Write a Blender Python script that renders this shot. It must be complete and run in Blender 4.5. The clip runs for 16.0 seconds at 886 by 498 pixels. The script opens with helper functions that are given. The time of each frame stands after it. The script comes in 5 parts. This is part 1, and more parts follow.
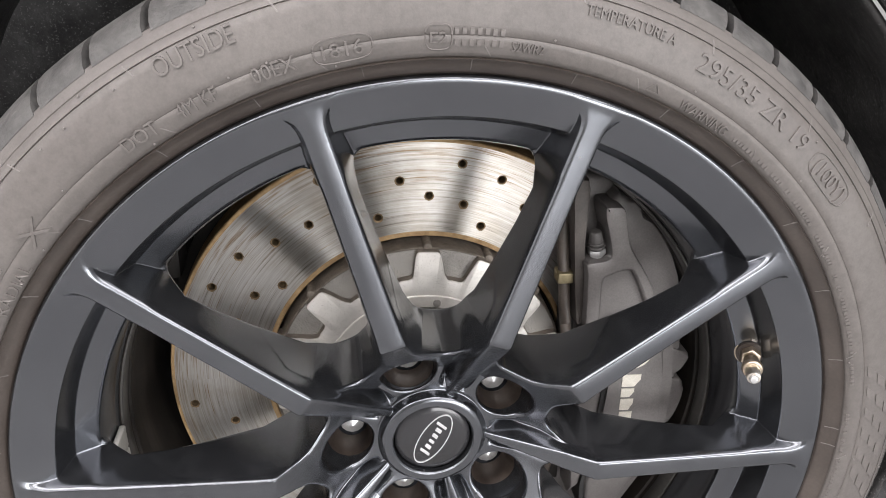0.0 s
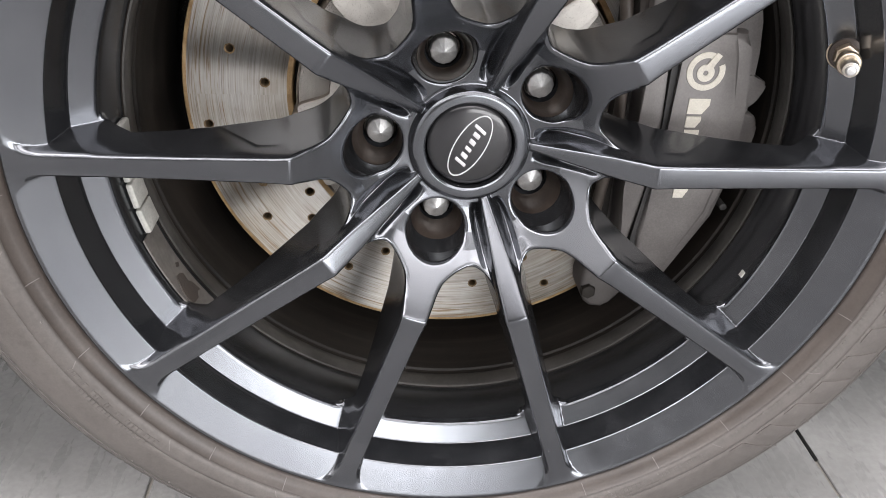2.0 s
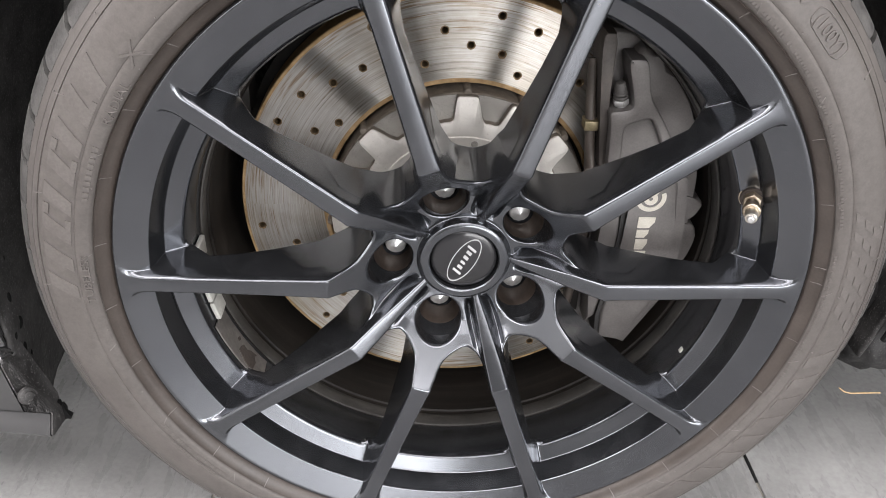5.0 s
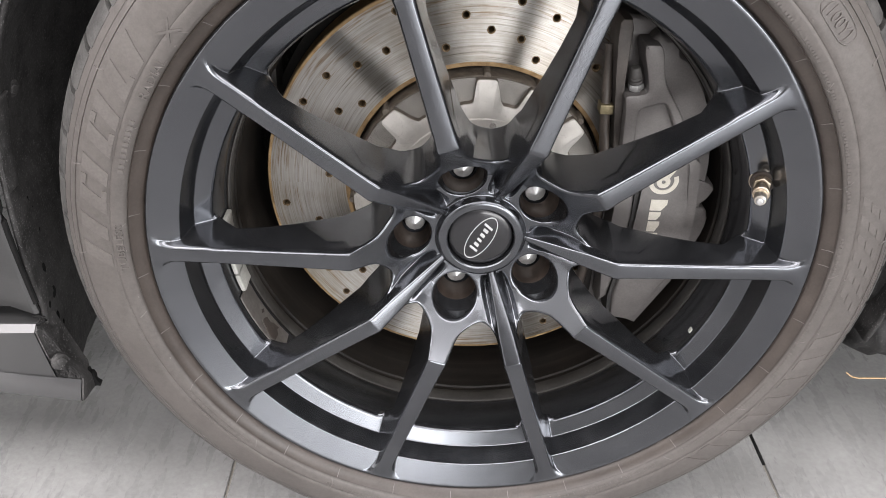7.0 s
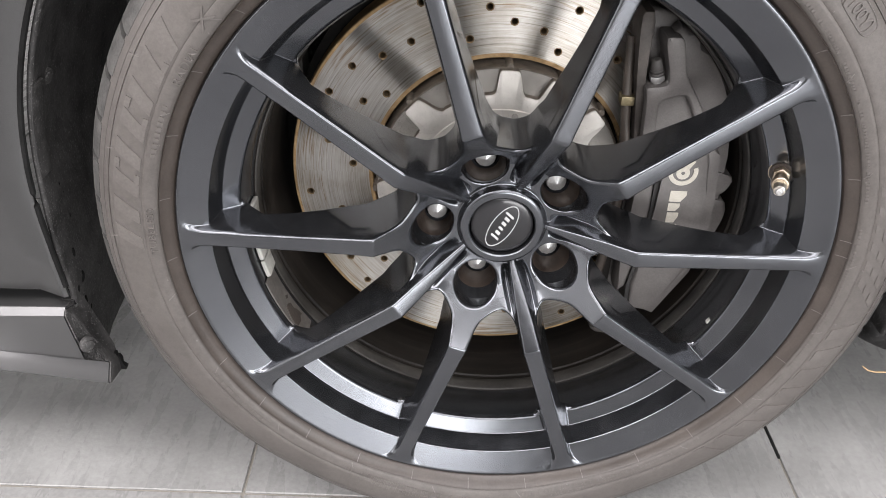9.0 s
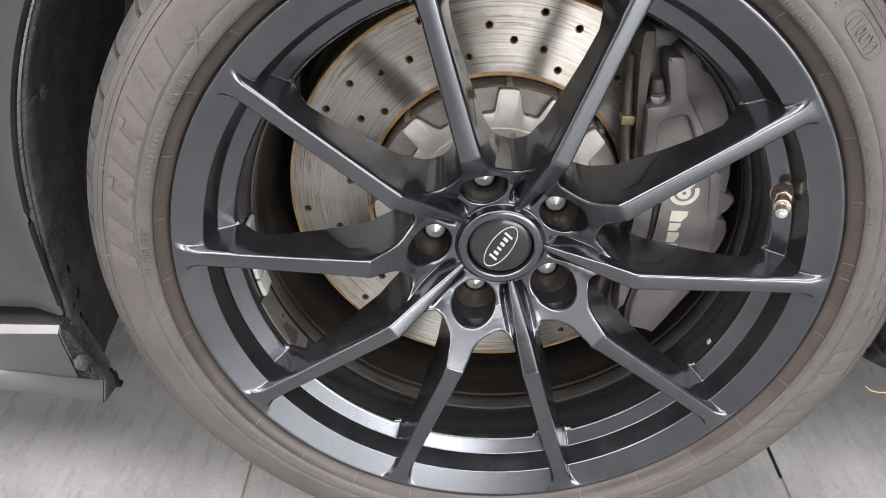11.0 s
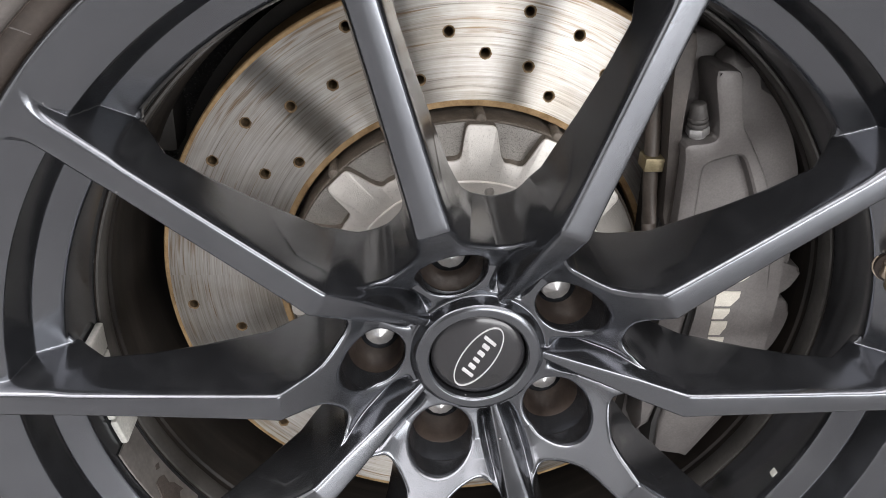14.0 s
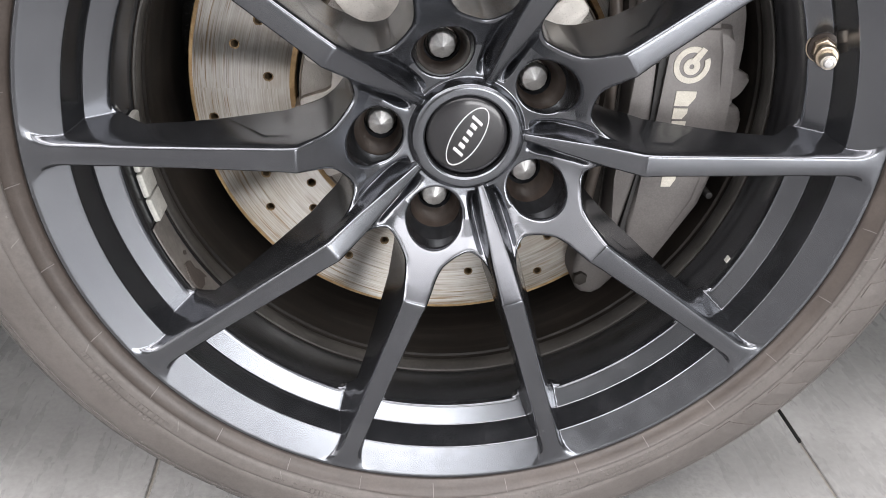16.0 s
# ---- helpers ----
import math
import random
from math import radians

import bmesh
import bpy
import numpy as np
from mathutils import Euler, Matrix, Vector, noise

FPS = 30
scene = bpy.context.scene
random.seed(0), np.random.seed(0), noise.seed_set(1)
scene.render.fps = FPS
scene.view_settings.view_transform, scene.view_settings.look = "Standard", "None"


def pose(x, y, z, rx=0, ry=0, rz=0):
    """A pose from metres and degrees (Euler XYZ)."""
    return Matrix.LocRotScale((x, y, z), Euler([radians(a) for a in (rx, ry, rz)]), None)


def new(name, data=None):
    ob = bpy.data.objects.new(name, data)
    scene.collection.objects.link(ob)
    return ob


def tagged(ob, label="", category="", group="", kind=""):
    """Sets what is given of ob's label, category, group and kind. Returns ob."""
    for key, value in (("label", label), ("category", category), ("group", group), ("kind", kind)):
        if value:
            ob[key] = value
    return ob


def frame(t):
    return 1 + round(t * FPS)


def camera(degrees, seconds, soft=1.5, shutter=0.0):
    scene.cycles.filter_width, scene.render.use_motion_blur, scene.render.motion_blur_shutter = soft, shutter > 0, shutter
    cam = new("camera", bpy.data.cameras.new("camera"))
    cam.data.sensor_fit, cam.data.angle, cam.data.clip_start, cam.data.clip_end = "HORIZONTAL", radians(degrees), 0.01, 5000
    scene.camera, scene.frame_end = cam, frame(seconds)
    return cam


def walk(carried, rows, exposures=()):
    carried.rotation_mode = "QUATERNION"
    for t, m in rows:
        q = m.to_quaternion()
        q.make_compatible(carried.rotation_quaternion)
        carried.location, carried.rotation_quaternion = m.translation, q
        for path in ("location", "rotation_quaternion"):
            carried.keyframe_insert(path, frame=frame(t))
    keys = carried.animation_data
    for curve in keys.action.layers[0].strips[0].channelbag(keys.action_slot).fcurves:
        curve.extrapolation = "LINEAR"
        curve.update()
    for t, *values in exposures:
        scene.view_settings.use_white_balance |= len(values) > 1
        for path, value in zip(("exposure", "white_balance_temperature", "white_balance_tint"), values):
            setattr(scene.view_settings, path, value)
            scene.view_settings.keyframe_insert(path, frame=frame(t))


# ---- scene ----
from mathutils.bvhtree import BVHTree
from mathutils.geometry import delaunay_2d_cdt

# ---- camera and its way ----
cam = camera(58.0, 16.0, soft=0.65)
HUB = 0.335  # height of the wheel's axis above the floor; the wheel's face lies in the plane y = 0
ROWS = [
    (0.0, -0.0659, -0.4241, 0.6978, 65.745, -1.877, -7.482),
    (0.5, -0.0636, -0.4172, 0.6586, 64.146, -2.057, -5.398),
    (1.0, -0.0517, -0.4170, 0.6180, 62.181, -2.111, -4.250),
    (1.5, -0.0506, -0.4263, 0.5764, 61.234, -2.156, -3.667),
    (2.0, -0.0591, -0.4316, 0.5291, 60.412, -2.519, -4.017),
    (2.5, -0.0553, -0.4400, 0.5092, 59.488, -2.539, -3.950),
    (3.0, -0.0563, -0.4591, 0.5620, 58.563, -2.469, -3.667),
    (3.5, -0.0543, -0.4706, 0.6060, 58.152, -2.302, -3.217),
    (4.0, -0.0457, -0.4850, 0.6526, 57.845, -2.131, -2.831),
    (6.5, -0.0612, -0.5382, 0.7137, 57.087, -2.205, -0.992),
    (7.0, -0.0529, -0.5407, 0.7014, 56.962, -2.246, -0.584),
    (7.5, -0.0533, -0.5440, 0.6889, 57.016, -2.236, -0.253),
    (8.0, -0.0613, -0.5608, 0.6924, 57.018, -2.251, 0.022),
    (10.5, -0.0611, -0.5459, 0.6996, 57.114, -2.300, 0.804),
    (11.0, -0.0580, -0.5426, 0.7058, 57.245, -2.363, 0.716),
    (11.5, -0.0578, -0.5364, 0.7225, 57.180, -2.340, 0.763),
    (12.0, -0.0432, -0.5069, 0.7085, 57.292, -2.403, 0.569),
    (12.5, -0.0255, -0.4576, 0.6915, 58.752, -2.291, 0.241),
    (13.0, -0.0414, -0.4000, 0.6576, 60.417, -2.428, -1.109),
    (13.5, -0.0547, -0.3489, 0.6246, 61.156, -2.653, -2.822),
    (14.0, -0.0598, -0.3311, 0.6126, 61.161, -2.662, -4.016),
    (14.5, -0.0623, -0.3355, 0.6104, 61.270, -2.640, -4.577),
    (15.0, -0.0680, -0.3805, 0.6330, 61.109, -2.622, -4.715),
    (15.5, -0.0710, -0.4301, 0.6085, 60.909, -2.539, -4.524),
    (16.0, -0.0673, -0.4552, 0.5323, 60.413, -2.681, -4.797),
]
walk(cam, [(t, pose(x, y, z, rx, ry, rz)) for t, x, y, z, rx, ry, rz in ROWS],
     [(0.0, 0.16), (1.0, 0.0), (13.5, 0.0), (14.5, 0.12), (15.0, 0.20), (16.0, 0.10)])

# ---- light ----
world = bpy.data.worlds.new("world")
scene.world = world
world.use_nodes = True
world.node_tree.nodes["Background"].inputs[0].default_value = (0.9, 0.95, 1.0, 1)
world.node_tree.nodes["Background"].inputs[1].default_value = 0.02


def lamp(name, x, y, z, w, h, watts, colour):
    data = bpy.data.lights.new(name, "AREA")
    data.shape, data.size, data.size_y, data.energy, data.color = "RECTANGLE", w, h, watts, colour
    ob = new(name, data)
    ob.matrix_world = pose(x, y, z)
    return ob


WHITE = (1.0, 0.953, 0.962)
# unseen overhead lamps; the leftmost run stronger to light the west wall
for y, share in ((-1.3, 1.15), (-3.55, 0.75)):
    for x, watts in ((-3.2, 84), (-1.6, 60), (0.1, 52), (1.8, 50)):
        lamp("ceiling_lamp_light", x, y, 2.86, 1.6, 1.4, watts * share, WHITE)
# added light for the rim's reflections, in an assumed opening behind the camera
day = lamp("added_daylight", 3.9, -6.54, 1.42, 6.8, 2.6, 620, (0.985, 0.977, 0.992))
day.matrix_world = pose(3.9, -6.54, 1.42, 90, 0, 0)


# ---- materials ----
def material(name):
    m = bpy.data.materials.new(name)
    m.use_nodes = True
    nt = m.node_tree
    return m, nt, nt.nodes["Principled BSDF"]


def node(nt, kind, **kw):
    n = nt.nodes.new(kind)
    for k, v in kw.items():
        if k in n.inputs:
            n.inputs[k].default_value = v
    return n


def noise_tex(nt, scale, detail=4.0, rough=0.6, vec=None):
    n = node(nt, "ShaderNodeTexNoise", Scale=scale, Detail=detail, Roughness=rough)
    if vec is None:
        tc = node(nt, "ShaderNodeTexCoord")
        vec = tc.outputs["Object"]
    nt.links.new(vec, n.inputs["Vector"])
    return n


def ramp(nt, fac, stops):
    r = nt.nodes.new("ShaderNodeValToRGB")
    el = r.color_ramp.elements
    while len(el) < len(stops):
        el.new(0.5)
    for e, (p, c) in zip(el, stops):
        e.position, e.color = p, (*c, 1)
    nt.links.new(fac, r.inputs["Fac"])
    return r.outputs["Color"]


def bump(nt, height, bsdf, strength, dist=0.001):
    b = node(nt, "ShaderNodeBump", Strength=strength, Distance=dist)
    nt.links.new(height, b.inputs["Height"])
    nt.links.new(b.outputs["Normal"], bsdf.inputs["Normal"])
    return b


def mixc(nt, fac, a, b):
    m = nt.nodes.new("ShaderNodeMix")
    m.data_type = "RGBA"
    for sock, v in ((m.inputs[0], fac), (m.inputs[6], a), (m.inputs[7], b)):
        if hasattr(v, "is_linked"):
            nt.links.new(v, sock)
        elif isinstance(v, (int, float)):
            sock.default_value = v
        else:
            sock.default_value = (*v, 1)
    return m.outputs[2]


def surface(name, dark, light, rough=(0.4, 0.6), scale=12.0, fine=300.0, bumps=0.15, metallic=0.0, dist=0.0005, specular=0.5, coat=0.0):
    """A surface mottled at two scales, with fine relief."""
    m, nt, b = material(name)
    big = noise_tex(nt, scale, 5.0, 0.6)
    small = noise_tex(nt, fine, 3.0, 0.55)
    col = ramp(nt, big.outputs[0], [(0.3, dark), (0.72, light)])
    grain = ramp(nt, small.outputs[0], [(0.3, (0.8, 0.8, 0.8)), (0.7, (1.12, 1.12, 1.12))])
    mul = nt.nodes.new("ShaderNodeMix")
    mul.data_type, mul.blend_type = "RGBA", "MULTIPLY"
    mul.inputs[0].default_value = 0.7
    nt.links.new(col, mul.inputs[6])
    nt.links.new(grain, mul.inputs[7])
    nt.links.new(mul.outputs[2], b.inputs["Base Color"])
    r = nt.nodes.new("ShaderNodeMapRange")
    r.inputs["To Min"].default_value, r.inputs["To Max"].default_value = rough
    nt.links.new(big.outputs[0], r.inputs["Value"])
    nt.links.new(r.outputs[0], b.inputs["Roughness"])
    b.inputs["Metallic"].default_value = metallic
    b.inputs["Specular IOR Level"].default_value = specular
    b.inputs["Coat Weight"].default_value = coat
    bump(nt, small.outputs[0], b, bumps, dist)
    return m


def granular(name, dark, light, pit, pits, rough, relief):
    """Sand-cast metal: a grainy skin with dark pits of a millimetre or less."""
    m, nt, b = material(name)
    big, grain, fine = noise_tex(nt, 55.0, 4.0, 0.6), noise_tex(nt, 1250.0, 3.0, 0.7), noise_tex(nt, 1700.0, 2.0, 0.5)
    skin = ramp(nt, big.outputs[0], [(0.3, dark), (0.7, light)])
    spots = ramp(nt, grain.outputs[0], [(pits - 0.04, (0, 0, 0)), (pits + 0.12, (0.7, 0.7, 0.7))])
    nt.links.new(mixc(nt, spots, skin, pit), b.inputs["Base Color"])
    b.inputs["Metallic"].default_value, b.inputs["Roughness"].default_value = 0.35, rough
    bump(nt, fine.outputs[0], b, 0.5 * relief, 0.0006)
    return m


RUBBER_RIM = surface("brown_tyre_rubber", (0.034, 0.027, 0.023), (0.060, 0.049, 0.042), (0.32, 0.48), 22.0, 500.0, 0.2, 0.0, 0.0003)
RUBBER_TREAD = surface("worn_tread_rubber", (0.030, 0.029, 0.028), (0.085, 0.082, 0.078), (0.5, 0.8), 90.0, 330.0, 0.5, 0.0, 0.001)
LETTER = surface("tyre_lettering_rubber", (0.080, 0.0715, 0.0665), (0.104, 0.094, 0.0875), (0.54, 0.64), 30.0, 500.0, 0.3, 0.0, 0.0003)
# paler than the sidewall: highlights on the raised lines are put into their colour
LETTER_PALE = surface("rubber_relief_highlight", (0.105, 0.096, 0.090), (0.150, 0.138, 0.130), (0.5, 0.7), 30.0, 500.0, 0.2, 0.0, 0.0003)
MOULD = surface("dark_moulding_line", (0.02, 0.018, 0.016), (0.035, 0.03, 0.027), (0.6, 0.8), 30.0, 700.0, 0.1)
HAT = granular("cast_aluminium", (0.50, 0.48, 0.445), (0.66, 0.635, 0.59), (0.18, 0.16, 0.135), 0.60, 0.42, 0.6)
HAT_ROUGH = granular("rough_cast_aluminium", (0.27, 0.255, 0.235), (0.40, 0.38, 0.35), (0.055, 0.050, 0.044), 0.53, 0.55, 1.0)
CAST_BROWN = surface("brown_stained_casting", (0.10, 0.085, 0.068), (0.24, 0.205, 0.17), (0.45, 0.7), 120.0, 800.0, 0.8, 0.25, 0.001)
RUST = surface("rust_brown_edge", (0.20, 0.12, 0.05), (0.42, 0.29, 0.15), (0.5, 0.8), 120.0, 900.0, 0.4, 0.3)
SINK = surface("rusty_countersink", (0.10, 0.062, 0.028), (0.26, 0.175, 0.09), (0.5, 0.8), 300.0, 900.0, 0.4, 0.2)
HOLE = surface("dirty_hole_wall", (0.07, 0.048, 0.027), (0.20, 0.135, 0.07), (0.6, 0.9), 200.0, 900.0, 0.4)
CALIPER = surface("grey_caliper_paint", (0.104, 0.096, 0.092), (0.150, 0.140, 0.134), (0.40, 0.55), 30.0, 800.0, 0.25, 0.2, 0.0004)
CALIPER_DARK = surface("dark_caliper_detail", (0.012, 0.012, 0.012), (0.03, 0.028, 0.026), (0.5, 0.7), 40.0, 600.0, 0.2)
CAP_RUBBER = surface("dusty_cap_rubber", (0.045, 0.042, 0.040), (0.075, 0.070, 0.066), (0.5, 0.7), 60.0, 700.0, 0.3)
PIPE = surface("brown_coated_pipe", (0.045, 0.036, 0.030), (0.085, 0.070, 0.058), (0.4, 0.6), 60.0, 700.0, 0.3)
CREAM = surface("cream_print", (0.50, 0.47, 0.40), (0.62, 0.59, 0.52), (0.4, 0.6), 90.0, 900.0, 0.1)
CHROME = surface("bright_plated_steel", (0.55, 0.55, 0.545), (0.74, 0.74, 0.73), (0.32, 0.46), 160.0, 1500.0, 0.1, 0.85, 0.0002)
BRASS = surface("tarnished_brass", (0.36, 0.29, 0.21), (0.60, 0.52, 0.42), (0.25, 0.42), 150.0, 1200.0, 0.15, 1.0, 0.0003)
PALE_BRASS = surface("pale_plated_brass", (0.52, 0.48, 0.42), (0.74, 0.70, 0.63), (0.25, 0.4), 150.0, 1200.0, 0.15, 1.0, 0.0003)
DULL_BRASS = surface("dull_brass_clip", (0.20, 0.165, 0.095), (0.34, 0.29, 0.18), (0.35, 0.55), 90.0, 900.0, 0.2, 0.7, 0.0003)
SILVER = surface("silver_print", (0.55, 0.55, 0.56), (0.66, 0.66, 0.67), (0.3, 0.4), 50.0, 900.0, 0.05, 0.6)
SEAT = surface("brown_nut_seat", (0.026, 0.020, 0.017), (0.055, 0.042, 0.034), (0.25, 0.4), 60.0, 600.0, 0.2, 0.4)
CAP = surface("cap_black", (0.016, 0.016, 0.017), (0.022, 0.022, 0.024), (0.12, 0.17), 30.0, 1500.0, 0.05, 0.0, 0.0002)
WEIGHT = surface("pale_zinc_weight", (0.42, 0.42, 0.39), (0.58, 0.57, 0.53), (0.45, 0.65), 90.0, 700.0, 0.2, 0.2)
RESIDUE = surface("adhesive_residue", (0.115, 0.106, 0.098), (0.23, 0.217, 0.205), (0.3, 0.5), 45.0, 300.0, 0.3, 0.4)
RIDGE_DUST = surface("grey_ridge_dust", (0.040, 0.038, 0.035), (0.075, 0.071, 0.066), (0.35, 0.5), 40.0, 400.0, 0.3, 0.2)
TORN = surface("torn_brown_adhesive", (0.040, 0.032, 0.027), (0.085, 0.070, 0.060), (0.5, 0.8), 150.0, 600.0, 0.8, 0.0, 0.001)
SHADED_CASTING = surface("brown_dusty_shaded_casting", (0.040, 0.034, 0.030), (0.080, 0.069, 0.061), (0.5, 0.7), 60.0, 600.0, 0.5, 0.2)
BODY = surface("grey_car_paint", (0.084, 0.084, 0.085), (0.100, 0.100, 0.101), (0.26, 0.36), 7.0, 1800.0, 0.03, 0.75, 0.0002, coat=0.3)
SEAL_AND_GAP = surface("black_seal_and_gap", (0.006, 0.006, 0.006), (0.016, 0.016, 0.016), (0.75, 0.95), 40.0, 500.0, 0.2, specular=0.12)
STEEL_DARK = surface("dark_suspension_steel", (0.012, 0.011, 0.010), (0.03, 0.026, 0.022), (0.5, 0.8), 25.0, 300.0, 0.4, 0.3)
GROUT = surface("beige_grout", (0.20, 0.187, 0.163), (0.28, 0.264, 0.236), (0.8, 0.95), 60.0, 600.0, 0.4)
WALL = surface("plain_wall_paint", (0.34, 0.34, 0.335), (0.40, 0.40, 0.395), (0.8, 0.9), 2.0, 200.0, 0.1)
BOUNCE_WALL = surface("white_bounce_wall_paint", (0.74, 0.74, 0.73), (0.82, 0.82, 0.81), (0.7, 0.9), 2.0, 200.0, 0.1)
CEIL = surface("ceiling_paint", (0.36, 0.36, 0.36), (0.42, 0.42, 0.42), (0.8, 0.9), 2.0, 200.0, 0.1)
TWIG = surface("dry_straw", (0.30, 0.20, 0.10), (0.50, 0.36, 0.20), (0.6, 0.8), 200.0, 900.0, 0.2)


def cylinder_vector(nt, around, along):
    """Texture coordinates that run round the y axis and along it."""
    tc = node(nt, "ShaderNodeTexCoord")
    sep = nt.nodes.new("ShaderNodeSeparateXYZ")
    nt.links.new(tc.outputs["Object"], sep.inputs[0])
    at = nt.nodes.new("ShaderNodeMath")
    at.operation = "ARCTAN2"
    nt.links.new(sep.outputs["Z"], at.inputs[0])
    nt.links.new(sep.outputs["X"], at.inputs[1])
    comb = nt.nodes.new("ShaderNodeCombineXYZ")
    for src, k, sock in ((at.outputs[0], around, 0), (sep.outputs["Y"], along, 1)):
        mul = nt.nodes.new("ShaderNodeMath")
        mul.operation, mul.inputs[1].default_value = "MULTIPLY", k
        nt.links.new(src, mul.inputs[0])
        nt.links.new(mul.outputs[0], comb.inputs[sock])
    return comb.outputs[0]


def barrel_dirt():
    """Black barrel under brown brake dust that lies in rings and smears."""
    m, nt, b = material("dusty_black_barrel")
    rings = node(nt, "ShaderNodeTexNoise", Scale=1.0, Detail=5.0, Roughness=0.65)
    nt.links.new(cylinder_vector(nt, 1.2, 170.0), rings.inputs["Vector"])
    cloud = noise_tex(nt, 22.0, 5.0, 0.65)
    c1 = ramp(nt, rings.outputs[0], [(0.32, (0.004, 0.0037, 0.0033)), (0.52, (0.009, 0.0078, 0.0067)), (0.72, (0.030, 0.025, 0.021))])
    col = mixc(nt, 0.5, c1, ramp(nt, cloud.outputs[0], [(0.35, (0.008, 0.007, 0.006)), (0.7, (0.022, 0.017, 0.0135))]))
    nt.links.new(col, b.inputs["Base Color"])
    b.inputs["Roughness"].default_value = 0.5
    b.inputs["Specular IOR Level"].default_value = 0.3
    bump(nt, rings.outputs[0], b, 0.3, 0.0006)
    return m


def speckled(name, dark, light, speck, rough=0.6):
    """Moulded plastic with dust specks, scuffs and a coarse grain."""
    m, nt, b = material(name)
    big, mid, fine = noise_tex(nt, 30.0, 6.0, 0.7), noise_tex(nt, 90.0, 4.0, 0.6), noise_tex(nt, 520.0, 2.0, 0.5)
    base = ramp(nt, big.outputs[0], [(0.3, dark), (0.7, light)])
    dust = ramp(nt, fine.outputs[0], [(0.60, (0, 0, 0)), (0.68, (1, 1, 1))])
    scuff = ramp(nt, mid.outputs[0], [(0.58, (0, 0, 0)), (0.75, (0.6, 0.6, 0.6))])
    col = mixc(nt, scuff, mixc(nt, dust, base, speck), tuple(0.5 * (a + c) for a, c in zip(light, speck)))
    nt.links.new(col, b.inputs["Base Color"])
    b.inputs["Roughness"].default_value = rough
    b.inputs["Specular IOR Level"].default_value = 0.35
    bump(nt, mid.outputs[0], b, 0.6, 0.002)
    return m


def disc_steel():
    """Ground steel: fine rings round the axis, stretched highlights, radial wear bands."""
    m, nt, b = material("ground_brake_steel")
    tc = node(nt, "ShaderNodeTexCoord")
    sep = nt.nodes.new("ShaderNodeSeparateXYZ")
    nt.links.new(tc.outputs["Object"], sep.inputs[0])
    rr = nt.nodes.new("ShaderNodeMath"); rr.operation = "POWER"; rr.inputs[1].default_value = 2.0
    nt.links.new(sep.outputs["X"], rr.inputs[0])
    zz = nt.nodes.new("ShaderNodeMath"); zz.operation = "POWER"; zz.inputs[1].default_value = 2.0
    nt.links.new(sep.outputs["Z"], zz.inputs[0])
    ad = nt.nodes.new("ShaderNodeMath"); ad.operation = "ADD"
    nt.links.new(rr.outputs[0], ad.inputs[0]); nt.links.new(zz.outputs[0], ad.inputs[1])
    sq = nt.nodes.new("ShaderNodeMath"); sq.operation = "SQRT"
    nt.links.new(ad.outputs[0], sq.inputs[0])
    at = nt.nodes.new("ShaderNodeMath"); at.operation = "ARCTAN2"
    nt.links.new(sep.outputs["Z"], at.inputs[0]); nt.links.new(sep.outputs["X"], at.inputs[1])
    comb = nt.nodes.new("ShaderNodeCombineXYZ")
    rs = nt.nodes.new("ShaderNodeMath"); rs.operation = "MULTIPLY"; rs.inputs[1].default_value = 620.0
    nt.links.new(sq.outputs[0], rs.inputs[0])
    as_ = nt.nodes.new("ShaderNodeMath"); as_.operation = "MULTIPLY"; as_.inputs[1].default_value = 1.6
    nt.links.new(at.outputs[0], as_.inputs[0])
    nt.links.new(rs.outputs[0], comb.inputs[0]); nt.links.new(as_.outputs[0], comb.inputs[1])
    rings = node(nt, "ShaderNodeTexNoise", Scale=1.0, Detail=4.0, Roughness=0.7)
    nt.links.new(comb.outputs[0], rings.inputs["Vector"])
    cloud = noise_tex(nt, 26.0, 4.0, 0.6)
    c1 = ramp(nt, rings.outputs[0], [(0.28, (0.16, 0.14, 0.115)), (0.42, (0.37, 0.356, 0.333)), (0.65, (0.51, 0.497, 0.475))])
    c2 = ramp(nt, cloud.outputs[0], [(0.35, (0.80, 0.76, 0.70)), (0.65, (1, 1, 1))])
    mul = nt.nodes.new("ShaderNodeMix"); mul.data_type, mul.blend_type = "RGBA", "MULTIPLY"
    mul.inputs[0].default_value = 1.0
    nt.links.new(c1, mul.inputs[6]); nt.links.new(c2, mul.inputs[7])
    # rusty arcs, thicker towards the outer edge
    arcs = node(nt, "ShaderNodeTexNoise", Scale=1.0, Detail=3.0, Roughness=0.6)
    long = nt.nodes.new("ShaderNodeVectorMath"); long.operation = "MULTIPLY"
    long.inputs[1].default_value = (0.9, 2.2, 1.0)
    nt.links.new(comb.outputs[0], long.inputs[0]); nt.links.new(long.outputs[0], arcs.inputs["Vector"])
    out = nt.nodes.new("ShaderNodeMapRange")
    for k, v in (("From Min", 0.14), ("From Max", 0.195), ("To Min", -0.10), ("To Max", 0.06)):
        out.inputs[k].default_value = v
    nt.links.new(sq.outputs[0], out.inputs["Value"])
    more = nt.nodes.new("ShaderNodeMath"); more.operation = "ADD"
    nt.links.new(arcs.outputs[0], more.inputs[0]); nt.links.new(out.outputs[0], more.inputs[1])
    rusty = ramp(nt, more.outputs[0], [(0.55, (0, 0, 0)), (0.68, (0.85, 0.85, 0.85))])
    nt.links.new(mixc(nt, rusty, mul.outputs[2], (0.20, 0.135, 0.075)), b.inputs["Base Color"])
    b.inputs["Metallic"].default_value = 0.82
